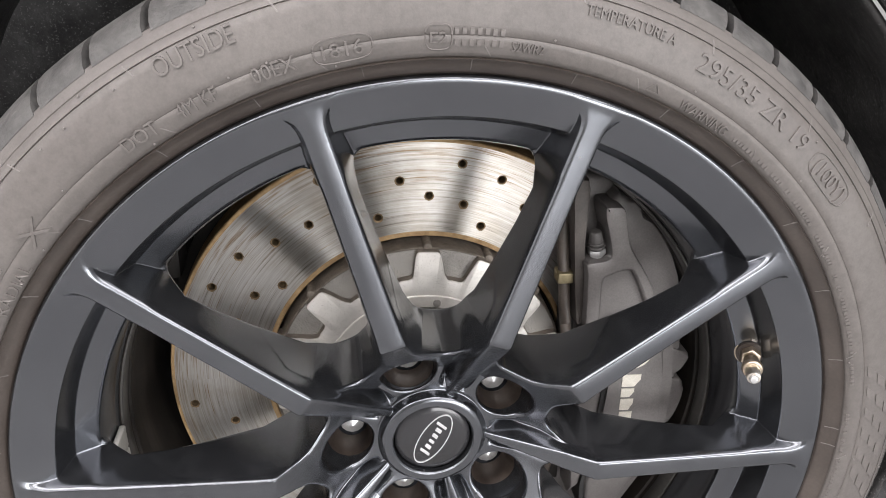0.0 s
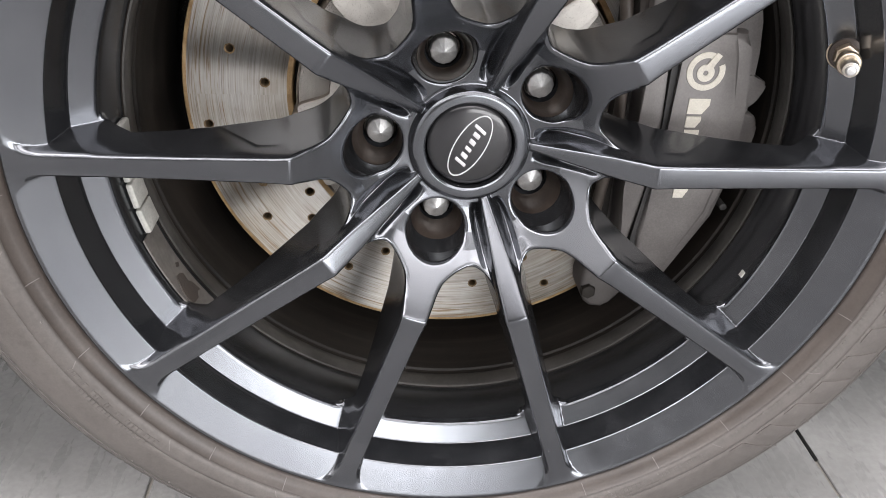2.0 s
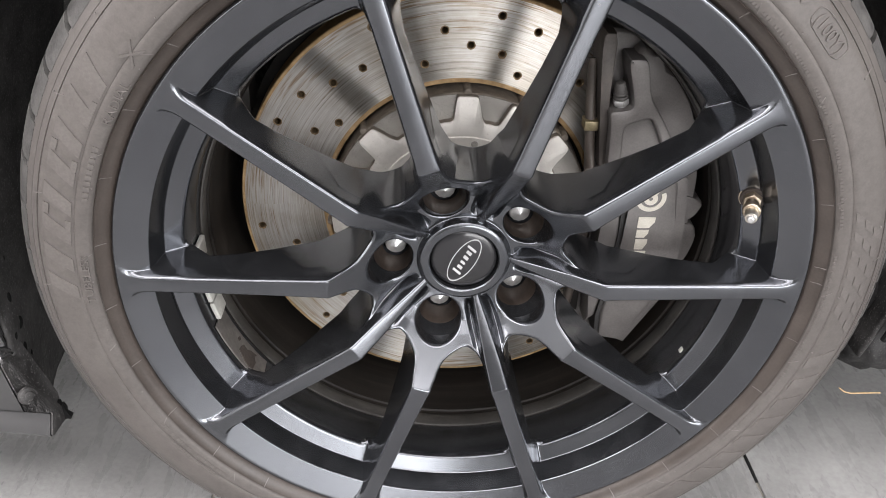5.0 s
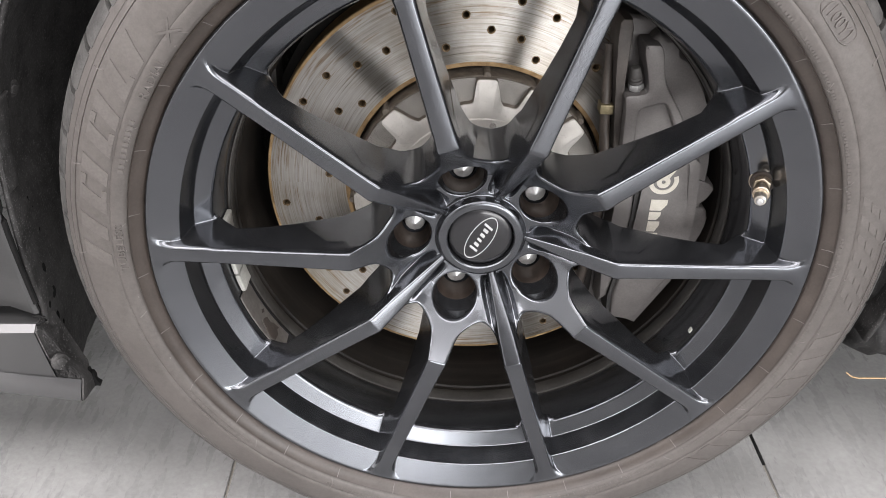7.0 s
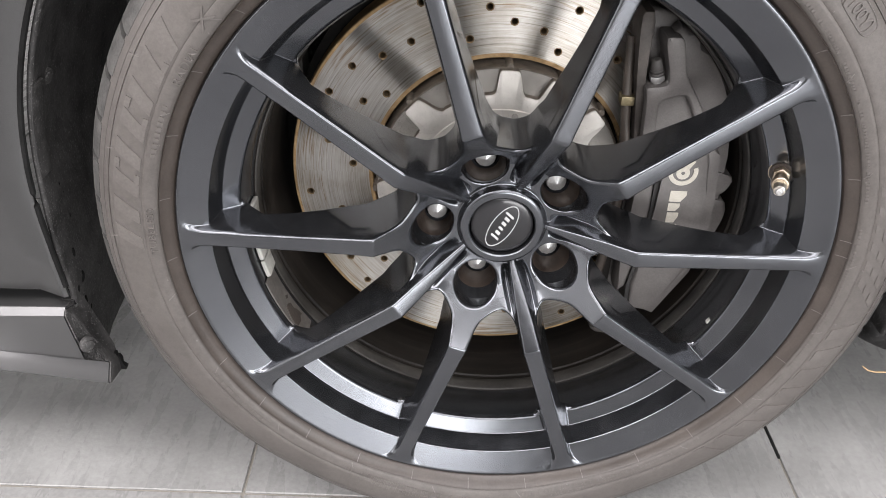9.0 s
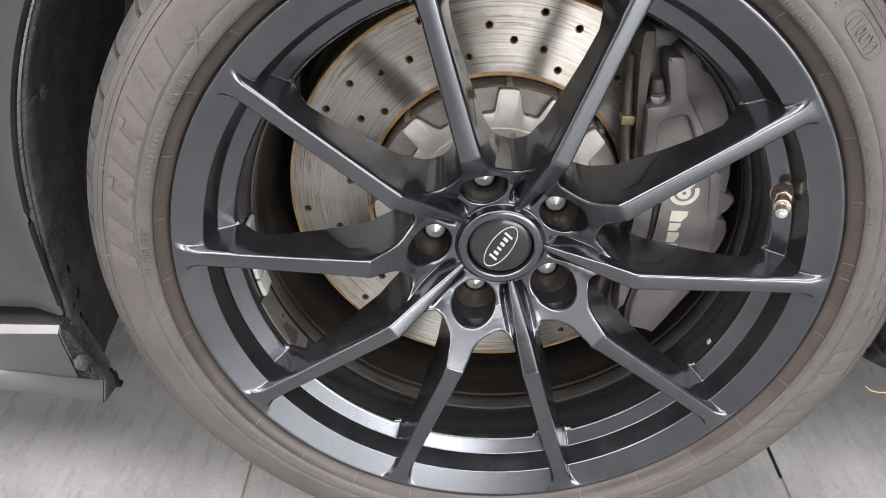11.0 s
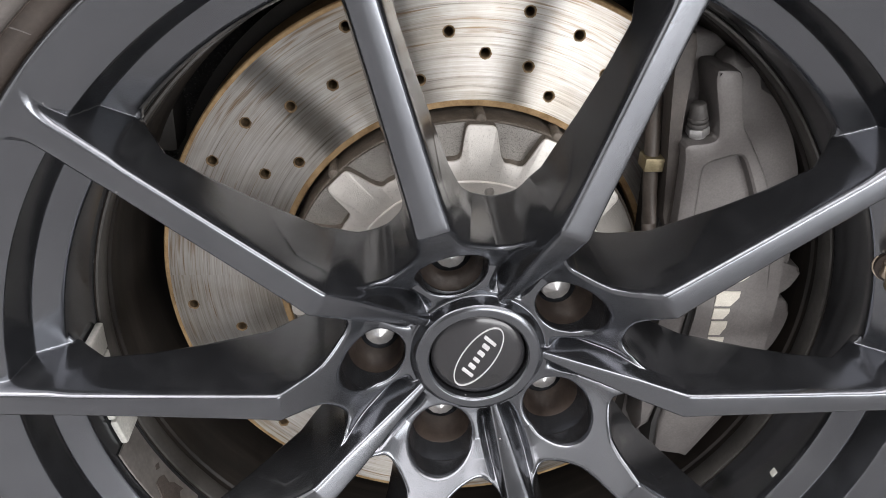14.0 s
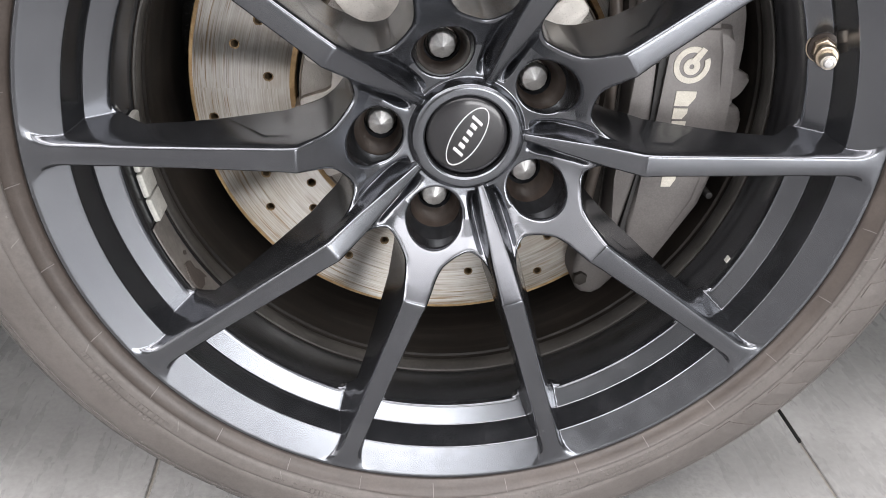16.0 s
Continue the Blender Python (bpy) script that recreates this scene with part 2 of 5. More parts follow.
    b.inputs["Roughness"].default_value = 0.29
    b.inputs["Anisotropic"].default_value = 1.0
    b.inputs["Anisotropic Rotation"].default_value = 0.25
    tan = nt.nodes.new("ShaderNodeTangent")
    tan.direction_type, tan.axis = "RADIAL", "Y"
    nt.links.new(tan.outputs[0], b.inputs["Tangent"])
    bump(nt, rings.outputs[0], b, 0.5, 0.0003)
    return m


def satin_paint():
    """Smooth black metallic paint with faint clouding and a few pale dust specks."""
    m, nt, b = material("satin_black_paint")
    big = noise_tex(nt, 9.0, 4.0, 0.5)
    base = ramp(nt, big.outputs[0], [(0.3, (0.110, 0.115, 0.126)), (0.7, (0.134, 0.140, 0.151))])
    spots = node(nt, "ShaderNodeTexVoronoi", Scale=190.0)
    tc = node(nt, "ShaderNodeTexCoord")
    nt.links.new(tc.outputs["Object"], spots.inputs["Vector"])
    near = ramp(nt, spots.outputs["Distance"], [(0.05, (1, 1, 1)), (0.13, (0, 0, 0))])
    few = ramp(nt, spots.outputs["Color"], [(0.90, (0, 0, 0)), (0.93, (1, 1, 1))])
    mask = nt.nodes.new("ShaderNodeMath")
    mask.operation = "MULTIPLY"
    nt.links.new(near, mask.inputs[0])
    nt.links.new(few, mask.inputs[1])
    smudge = noise_tex(nt, 46.0, 7.0, 0.72)
    film = ramp(nt, smudge.outputs[0], [(0.47, (0, 0, 0)), (0.72, (0.04, 0.04, 0.04))])
    nt.links.new(mixc(nt, mask.outputs[0], mixc(nt, film, base, (0.26, 0.255, 0.25)), (0.17, 0.165, 0.16)), b.inputs["Base Color"])
    dull = nt.nodes.new("ShaderNodeMath")
    dull.operation = "MAXIMUM"
    nt.links.new(mask.outputs[0], dull.inputs[0])
    nt.links.new(film, dull.inputs[1])
    metal = nt.nodes.new("ShaderNodeMath")
    metal.operation = "MULTIPLY_ADD"
    nt.links.new(dull.outputs[0], metal.inputs[0])
    metal.inputs[1].default_value, metal.inputs[2].default_value = -0.88, 0.94
    nt.links.new(metal.outputs[0], b.inputs["Metallic"])
    r = nt.nodes.new("ShaderNodeMapRange")
    r.inputs["From Min"].default_value, r.inputs["From Max"].default_value = 0.25, 0.75
    r.inputs["To Min"].default_value, r.inputs["To Max"].default_value = 0.12, 0.27
    nt.links.new(smudge.outputs[0], r.inputs["Value"])
    nt.links.new(r.outputs[0], b.inputs["Roughness"])
    bump(nt, smudge.outputs[0], b, 0.06, 0.0005)
    return m


def dusty_rubber():
    """Black rubber under a film of pale dust: clouds, wiped patches, fine pores."""
    m, nt, b = material("dusty_tyre_rubber")
    big, mid, fine = noise_tex(nt, 14.0, 4.0, 0.55), noise_tex(nt, 170.0, 5.0, 0.7), noise_tex(nt, 700.0, 2.0, 0.5)
    c1 = ramp(nt, big.outputs[0], [(0.32, (0.074, 0.066, 0.061)), (0.68, (0.092, 0.083, 0.077))])
    c2 = ramp(nt, mid.outputs[0], [(0.34, (0.84, 0.835, 0.83)), (0.52, (1.0, 1.0, 1.0)), (0.72, (1.10, 1.09, 1.08))])
    c3 = ramp(nt, fine.outputs[0], [(0.30, (0.92, 0.92, 0.92)), (0.68, (1.05, 1.05, 1.05))])
    col = c1
    for c in (c2, c3):
        mul = nt.nodes.new("ShaderNodeMix")
        mul.data_type, mul.blend_type = "RGBA", "MULTIPLY"
        mul.inputs[0].default_value = 0.85
        nt.links.new(col, mul.inputs[6])
        nt.links.new(c, mul.inputs[7])
        col = mul.outputs[2]
    nt.links.new(col, b.inputs["Base Color"])
    b.inputs["Roughness"].default_value = 0.56
    bump(nt, mid.outputs[0], b, 0.38, 0.0006)
    return m


def porcelain_tile():
    """Grey stone-look porcelain: faint clouds, short streaks and a fine grain that differ from tile to tile."""
    m, nt, b = material("grey_porcelain_tile")
    tc, info = node(nt, "ShaderNodeTexCoord"), nt.nodes.new("ShaderNodeObjectInfo")
    shift = nt.nodes.new("ShaderNodeVectorMath")
    shift.operation, shift.inputs[1].default_value = "MULTIPLY_ADD", (37.0, 61.0, 23.0)
    nt.links.new(info.outputs["Random"], shift.inputs[0])
    nt.links.new(tc.outputs["Object"], shift.inputs[2])
    vec = shift.outputs[0]
    drawn = nt.nodes.new("ShaderNodeVectorMath")
    drawn.operation, drawn.inputs[1].default_value = "MULTIPLY", (70.0, 16.0, 40.0)
    nt.links.new(vec, drawn.inputs[0])
    big, grain = noise_tex(nt, 6.0, 6.0, 0.62, vec), noise_tex(nt, 190.0, 3.0, 0.6, vec)
    streak = noise_tex(nt, 1.0, 4.0, 0.6, drawn.outputs[0])
    col = ramp(nt, big.outputs[0], [(0.3, (0.205, 0.204, 0.201)), (0.7, (0.315, 0.314, 0.310))])
    for tex, lo, hi in ((streak, 0.955, 1.045), (grain, 0.86, 1.12)):
        mul = nt.nodes.new("ShaderNodeMix")
        mul.data_type, mul.blend_type = "RGBA", "MULTIPLY"
        mul.inputs[0].default_value = 1.0
        nt.links.new(col, mul.inputs[6])
        nt.links.new(ramp(nt, tex.outputs[0], [(0.3, (lo, lo, lo)), (0.7, (hi, hi, hi))]), mul.inputs[7])
        col = mul.outputs[2]
    nt.links.new(col, b.inputs["Base Color"])
    r = nt.nodes.new("ShaderNodeMapRange")
    r.inputs["To Min"].default_value, r.inputs["To Max"].default_value = 0.22, 0.34
    nt.links.new(streak.outputs[0], r.inputs["Value"])
    nt.links.new(r.outputs[0], b.inputs["Roughness"])
    bump(nt, grain.outputs[0], b, 0.3, 0.0005)
    return m


PAINT = satin_paint()
TILE = porcelain_tile()
RUBBER = dusty_rubber()
DISC = disc_steel()
BARREL = barrel_dirt()
# paler copy of the liner plastic: dust film plus brightness the shell's light lacks
LINER_SHELL = speckled("brightened_dusty_plastic", (0.012, 0.0117, 0.0115), (0.066, 0.064, 0.063), (0.13, 0.127, 0.124))
LINER = speckled("dirty_black_plastic", (0.010, 0.010, 0.010), (0.030, 0.029, 0.029), (0.055, 0.054, 0.052))


# ---- helpers for meshes ----
def mesh_ob(name, verts, faces, mats, parent=None, label="", smooth=None, normals=None, slots=None):
    me = bpy.data.meshes.new(name)
    me.from_pydata([tuple(v) for v in verts], [], [tuple(f) for f in faces])
    for m in (mats if isinstance(mats, (list, tuple)) else [mats]):
        me.materials.append(m)
    if slots is not None:
        me.polygons.foreach_set("material_index", slots)
    if smooth is not None:
        me.polygons.foreach_set("use_smooth", [True] * len(me.polygons))
        me.set_sharp_from_angle(angle=radians(smooth))
    if normals is not None:
        me.polygons.foreach_set("use_smooth", [True] * len(me.polygons))
        me.normals_split_custom_set_from_vertices([tuple(n) for n in normals])
    me.update()
    ob = new(name, me)
    if parent is not None:
        ob.parent = parent
    if label:
        tagged(ob, label)
    return ob


def part(name, bm, mat, parent, label="", smooth=40):
    """Links a bmesh as one mesh object under a thing or a part."""
    bmesh.ops.recalc_face_normals(bm, faces=bm.faces)
    me = bpy.data.meshes.new(name)
    bm.to_mesh(me)
    bm.free()
    me.materials.append(mat)
    me.polygons.foreach_set("use_smooth", [True] * len(me.polygons))
    me.set_sharp_from_angle(angle=radians(smooth))
    ob = new(name, me)
    ob.parent = parent
    if label:
        tagged(ob, label)
    return ob


def thing(name, label, category, at=(0, 0, 0), group=""):
    ob = new(name)
    ob.empty_display_size = 0.05
    ob.location = at
    return tagged(ob, label, category, group)


def polar(r, deg, y):
    a = radians(deg)
    return (r * math.cos(a), y, r * math.sin(a))


def revolve(profile, n=180, close=False):
    """Rings of (r, y) turned round the y axis."""
    prof = np.array(profile)
    a = np.linspace(0, 2 * np.pi, n, endpoint=False)
    v = np.stack([np.outer(np.cos(a), prof[:, 0]), np.tile(prof[:, 1], (n, 1)), np.outer(np.sin(a), prof[:, 0])], -1).reshape(-1, 3)
    k, faces = len(prof), []
    last = k if close else k - 1
    for i in range(n):
        j = (i + 1) % n
        for q in range(last):
            p = (q + 1) % k
            faces.append((i * k + q, i * k + p, j * k + p, j * k + q))
    return v, faces


def turned(name, profile, mat, parent, label="", n=180, smooth=35, close=True):
    v, f = revolve(profile, n, close)
    bm = bmesh.new()
    vs = [bm.verts.new(p) for p in v]
    for q in f:
        bm.faces.new([vs[i] for i in q])
    return part(name, bm, mat, parent, label, smooth)


def box_bm(x0, x1, y0, y1, z0, z1, bevel=0.0, seg=2):
    bm = bmesh.new()
    bmesh.ops.create_cube(bm, size=1.0, matrix=Matrix.Translation(((x0 + x1) / 2, (y0 + y1) / 2, (z0 + z1) / 2)) @ Matrix.Diagonal((x1 - x0, y1 - y0, z1 - z0, 1)))
    if bevel:
        bmesh.ops.bevel(bm, geom=bm.edges[:], offset=bevel, segments=seg, affect="EDGES", profile=0.6)
    return bm


def slab_bm(outline, y0, y1, bevel=0.0, seg=2, inset=0.0):
    """An outline of (x, z) made into a slab from y0 (front) to y1, with its front edges bevelled."""
    bm = bmesh.new()
    f = [bm.verts.new((x, y0, z)) for x, z in outline]
    b = [bm.verts.new((x, y1, z)) for x, z in outline]
    n = len(outline)
    front = bm.faces.new(f)
    bm.faces.new(b[::-1])
    for i in range(n):
        bm.faces.new((f[i], b[i], b[(i + 1) % n], f[(i + 1) % n]))
    if bevel:
        bmesh.ops.bevel(bm, geom=list(front.edges), offset=bevel, segments=seg, affect="EDGES", profile=0.5)
    return bm


def rod_bm(p, q, r0, r1=None, n=24, bevel=0.0):
    """A round bar from p to q."""
    r1 = r0 if r1 is None else r1
    p, q = Vector(p), Vector(q)
    d = q - p
    bm = bmesh.new()
    bmesh.ops.create_cone(bm, cap_ends=True, segments=n, radius1=r0, radius2=r1, depth=d.length,
                          matrix=Matrix.Translation((p + q) / 2) @ d.to_track_quat("Z", "Y").to_matrix().to_4x4())
    if bevel:
        caps = [e for e in bm.edges if any(len(f.verts) > 4 for f in e.link_faces)]
        bmesh.ops.bevel(bm, geom=caps, offset=bevel, segments=2, affect="EDGES", profile=0.5)
    return bm


def tube_bm(points, r, n=12):
    """A round tube along points."""
    pts = [Vector(p) for p in points]
    bm, rings = bmesh.new(), []
    for i, p in enumerate(pts):
        d = (pts[min(i + 1, len(pts) - 1)] - pts[max(i - 1, 0)]).normalized()
        m = d.to_track_quat("Z", "Y").to_matrix()
        rings.append([bm.verts.new(p + m @ Vector((r * math.cos(2 * math.pi * k / n), r * math.sin(2 * math.pi * k / n), 0))) for k in range(n)])
    for a, b in zip(rings, rings[1:]):
        for k in range(n):
            bm.faces.new((a[k], a[(k + 1) % n], b[(k + 1) % n], b[k]))
    bm.faces.new(rings[0][::-1])
    bm.faces.new(rings[-1])
    return bm


# ---- the wheel's casting: one rounded solid, sampled round the axis ----
def smin(a, b, k):
    h = np.maximum(k - np.abs(a - b), 0) / k
    return np.minimum(a, b) - h * h * k * 0.25


def smax(a, b, k):
    return -smin(-a, -b, k)


def soft(x, w=0.0015):
    """max(x, 0) with a rounded corner."""
    return 0.5 * (x + np.sqrt(x * x + w * w))


def fold(phi):
    a1 = np.abs((phi + 36.0) % 72.0 - 36.0)
    return np.radians(a1), np.radians(36.0 - a1)


def widths(u1, u2):
    w1 = np.interp(u1, [0.06, 0.078, 0.088, 0.11, 0.16, 0.22, 0.272], [0.021, 0.0138, 0.0104, 0.0096, 0.0088, 0.0080, 0.0080])
    w2 = np.interp(u2, [0.04, 0.075, 0.11, 0.16, 0.22, 0.272], [0.0026, 0.0056, 0.0088, 0.0084, 0.0080, 0.0080])
    return w1, w2


CHAMFER = 0.55  # slope of the bevel along the spokes' front edges


def face_depth(r, phi):
    """How far behind the face plane the casting's front lies."""
    a1, a2 = fold(phi)
    u1, v1, u2, v2 = r * np.cos(a1), r * np.sin(a1), r * np.cos(a2), r * np.sin(a2)
    w1, w2 = widths(u1, u2)
    out = np.clip((r - 0.100) / 0.02, 0, 1)
    s1 = 0.92 * soft(0.109 - u1, 0.0009) + out * (CHAMFER * soft(v1 - w1 + 0.0024, 0.0006) + 6.0 * soft(v1 - w1, 0.0010))
    s2 = 0.66 * soft(0.109 - u2, 0.0009) + out * CHAMFER * soft(v2 - w2 + 0.0022, 0.0006) + (3.5 + 2.5 * out) * soft(v2 - w2, 0.0008)
    # near the rim the spokes and the flange bound one rounded hollow
    hollow = smin(smin(v1 - w1, v2 - w2, 0.004), 0.2674 - r, 0.020)
    s0 = CHAMFER * soft(hollow + 0.0022, 0.0006) + 5.5 * soft(hollow, 0.0010)
    plate = np.interp(r, [0.0, 0.0284, 0.0288, 0.036, 0.045, 0.062, 0.072, 0.080, 0.088, 0.096, 0.104], [0.053, 0.053, 0.0480, 0.0472, 0.0455, 0.0412, 0.0345, 0.0268, 0.0195, 0.0115, 0.0060])
    groove = 0.0095 * np.exp(-(((v2 - w2 - 0.0040) / 0.0030) ** 2)) * np.clip((r - 0.042) / 0.010, 0, 1) * np.clip((0.088 - r) / 0.024, 0, 1)
    collar = np.interp(r, [0.0, 0.0282, 0.0284, 0.0298, 0.0345, 0.0368, 0.0395, 0.045], [0.06, 0.06, 0.0410, 0.0392, 0.0392, 0.0405, 0.047, 0.07])
    rim = np.interp(r, [0.2, 0.2256, 0.2404, 0.2466, 0.2677, 0.2718], [0.0355, 0.0355, 0.0285, 0.0095, 0.0002, 0.0002])
    mid = np.clip((r - 0.13) / 0.04, 0, 1)
    base = (1 - mid) * (plate + groove) + mid * rim
    outer = np.clip((r - 0.186) / 0.028, 0, 1)
    bow = 0.004 * np.clip((0.245 - r) / 0.136, 0, 1)  # the spokes stand proudest at their elbow
    f = (1 - outer) * smin(s1, s2, 0.003) + outer * s0 - bow
    f = smin(f, base, 0.0022)
    return smin(f, collar, 0.0015)


def bowl(y):
    """The flared nut pocket at depth y: its centre's distance from the axis, and its radius."""
    deep = np.clip((y - 0.038) / 0.030, 0, 1.2)
    return 0.0605 - 0.0033 * deep, 0.0203 - 0.0068 * deep


def casting(r, phi, y):
    """Signed distance, about: negative inside the metal."""
    a1, a2 = fold(phi)
    u1, v1, u2, v2 = r * np.cos(a1), r * np.sin(a1), r * np.cos(a2), r * np.sin(a2)
    w1, w2 = widths(u1, u2)
    f = face_depth(r, phi)
    e = 0.0006
    gr = (face_depth(r + e, phi) - face_depth(r - e, phi)) / (2 * e)
    ep = np.degrees(e / r)
    gp = (face_depth(r, phi + ep) - face_depth(r, phi - ep)) / (2 * e)
    d = (f - y) / np.sqrt(1 + gr * gr + gp * gp)
    deep = np.maximum(y, 0)
    void = smin(v1 - w1 - 0.10 * deep, v2 - w2 - 0.10 * deep, 0.006)
    void = smin(void, r - 0.0792 - 0.09 * (y - 0.026), 0.022)
    void = smin(void, 0.2256 - r, 0.012)
    d = smax(d, void, 0.0030)
    back = np.interp(r, [0.03, 0.078, 0.085, 0.098, 0.12, 0.155, 0.18, 0.205, 0.222, 0.24, 0.27], [0.09, 0.088, 0.081, 0.067, 0.049, 0.038, 0.032, 0.029, 0.043, 0.048, 0.03])
    d = smax(d, y - back, 0.003)
    mid, wide = bowl(y)
    pocket = smin(wide - np.hypot(1.08 * (u1 - mid), v1), 0.0740 - y, 0.006)
    bore = np.minimum(0.0106 - np.hypot(u1 - 0.0572, v1), 0.078 - y)
    d = smax(d, smax(pocket, bore, 0.0015), 0.0022)
    return smax(d, r - 0.2718, 0.004)


STEP, TURN = 0.001, 0.24  # spacing of the samples in metres and degrees


def surface_net():
    """Verts (r, phi, y), normals and quads of one fifth of the casting; quads may reach into the next fifth."""
    rs = np.arange(0.0240, 0.2760, STEP)
    ph = -18.0 + np.arange(round(72 / TURN)) * TURN
    ys = np.arange(-0.008, 0.0965, STEP)
    val = casting(rs[:, None, None], ph[None, :, None], ys[None, None, :]).astype(np.float32)
    val = np.concatenate([val, val[:, :1]], 1)
    s = val < 0
    nr, npn, ny = (k - 1 for k in val.shape)
    c8 = [s[i:i + nr, j:j + npn, k:k + ny] for i in (0, 1) for j in (0, 1) for k in (0, 1)]
    cnt = np.sum(c8, 0)
    active = (cnt > 0) & (cnt < 8)
    idx = -np.ones(active.shape, int)
    cells = np.argwhere(active)
    idx[active] = np.arange(len(cells))
    acc, num = np.zeros((len(cells), 3)), np.zeros(len(cells))
    corner = [(i, j, k) for i in (0, 1) for j in (0, 1) for k in (0, 1)]
    for a in corner:
        for ax in range(3):
            if a[ax]:
                continue
            b = list(a); b[ax] = 1
            va = val[cells[:, 0] + a[0], cells[:, 1] + a[1], cells[:, 2] + a[2]]
            vb = val[cells[:, 0] + b[0], cells[:, 1] + b[1], cells[:, 2] + b[2]]
            hit = (va < 0) != (vb < 0)
            t = np.where(hit, va / np.where(hit, va - vb, 1), 0)
            p = np.tile(np.array(a, float), (len(cells), 1))
            p[:, ax] = t
            acc[hit] += p[hit]
            num[hit] += 1
    p = cells + acc / num[:, None]
    pts = np.stack([rs[0] + p[:, 0] * STEP, -18.0 + p[:, 1] * TURN, ys[0] + p[:, 2] * STEP], 1)

    def gradient(q):
        e = 0.0003
        ep = np.degrees(e / q[:, 0])
        g = np.stack([(casting(q[:, 0] + e, q[:, 1], q[:, 2]) - casting(q[:, 0] - e, q[:, 1], q[:, 2])) / (2 * e),
                      (casting(q[:, 0], q[:, 1] + ep, q[:, 2]) - casting(q[:, 0], q[:, 1] - ep, q[:, 2])) / (2 * e),
                      (casting(q[:, 0], q[:, 1], q[:, 2] + e) - casting(q[:, 0], q[:, 1], q[:, 2] - e)) / (2 * e)], 1)
        return g

    for _ in range(3):
        g = gradient(pts)
        step = -casting(pts[:, 0], pts[:, 1], pts[:, 2]) / np.maximum((g * g).sum(1), 0.2)
        step = np.clip(step, -0.0006, 0.0006)
        pts[:, 0] += step * g[:, 0]
        pts[:, 1] += np.degrees(step * g[:, 1] / pts[:, 0])
        pts[:, 2] += step * g[:, 2]
    g = gradient(pts)
    g /= np.linalg.norm(g, axis=1)[:, None]
    quads = []
    n = len(cells)
    for ax in range(3):
        sl0, sl1 = [slice(None)] * 3, [slice(None)] * 3
        sl0[ax], sl1[ax] = slice(0, -1), slice(1, None)
        a, b = s[tuple(sl0)], s[tuple(sl1)]
        e = np.argwhere(a != b)
        flip = a[tuple(e.T)]
        o1, o2 = [(1, 2), (2, 0), (0, 1)][ax]
        keep = np.ones(len(e), bool)
        for o, lim in ((o1, (nr, npn, ny)[o1]), (o2, (nr, npn, ny)[o2])):
            if o == 1:
                keep &= e[:, 1] < npn
            else:
                keep &= (e[:, o] > 0) & (e[:, o] < lim)
        e, flip = e[keep], flip[keep]
        ring = []
        for d1, d2 in ((0, 0), (-1, 0), (-1, -1), (0, -1)):
            c = e.copy()
            c[:, o1] += d1
            c[:, o2] += d2
            wrap = c[:, 1] < 0
            c[:, 1] = np.where(wrap, npn - 1, c[:, 1])
            ring.append(idx[tuple(c.T)] - wrap * n)
        q = np.stack(ring, 1)
        q[~flip] = q[~flip][:, ::-1]
        quads.append(q)
    return pts, g, np.concatenate(quads), n


def to_xyz(pts, g, turn):
    a = np.radians(pts[:, 1] + turn)
    c, s = np.cos(a), np.sin(a)
    p = np.stack([pts[:, 0] * c, pts[:, 2], pts[:, 0] * s], 1)
    nrm = np.stack([g[:, 0] * c - g[:, 1] * s, g[:, 2], g[:, 0] * s + g[:, 1] * c], 1)
    return p, nrm


def compact(v, nrm, q):
    used, inv = np.unique(q, return_inverse=True)
    return v[used], nrm[used], inv.reshape(q.shape)[:, ::-1]


LUG0 = 35.65  # angle of a nut; the others follow every 72 degrees
wheel = thing("alloy_wheel", "satin black ten-spoke alloy wheel with five chrome nuts", "wheel", (0, 0, HUB))


def build_casting():
    pts, g, quads, n = surface_net()
    loc = np.where(quads < 0, quads + n, quads)
    rq = pts[loc, 0].mean(1)
    fq = pts[quads[:, 0] % n, 1]
    wrapped = (quads < 0).any(1)
    fifths = [to_xyz(pts, g, LUG0 + 72 * k) for k in range(5)]
    allv = np.concatenate([f[0] for f in fifths])
    alln = np.concatenate([f[1] for f in fifths])

    def whole(sel):
        qs = []
        for k in range(5):
            q = quads[sel]
            qs.append(np.where(q < 0, q + n + ((k - 1) % 5) * n, q + k * n))
        return compact(allv, alln, np.concatenate(qs))

    for name, sel, label in (("hub", rq < 0.114, "satin black hub with five deep nut pockets"), ("rim", rq > 0.2235, "satin black stepped rim lip")):
        v, nn, q = whole(sel)
        mesh_ob(name, v, q, PAINT, wheel, label, normals=nn)
    for k0, sel in ((0, (np.abs(fq) < 18)), (1, (fq > 18))):
        sel = sel & (rq >= 0.114) & (rq <= 0.2235) & ~wrapped
        v, nn, q = compact(*to_xyz(pts, g, LUG0), quads[sel])
        first = mesh_ob("spoke", v, q, PAINT, wheel, normals=nn)
        for k in range(1, 5):
            ob = new("spoke", first.data)
            ob.parent = wheel
            ob.matrix_basis = pose(0, 0, 0, 0, -72 * k, 0)


build_casting()

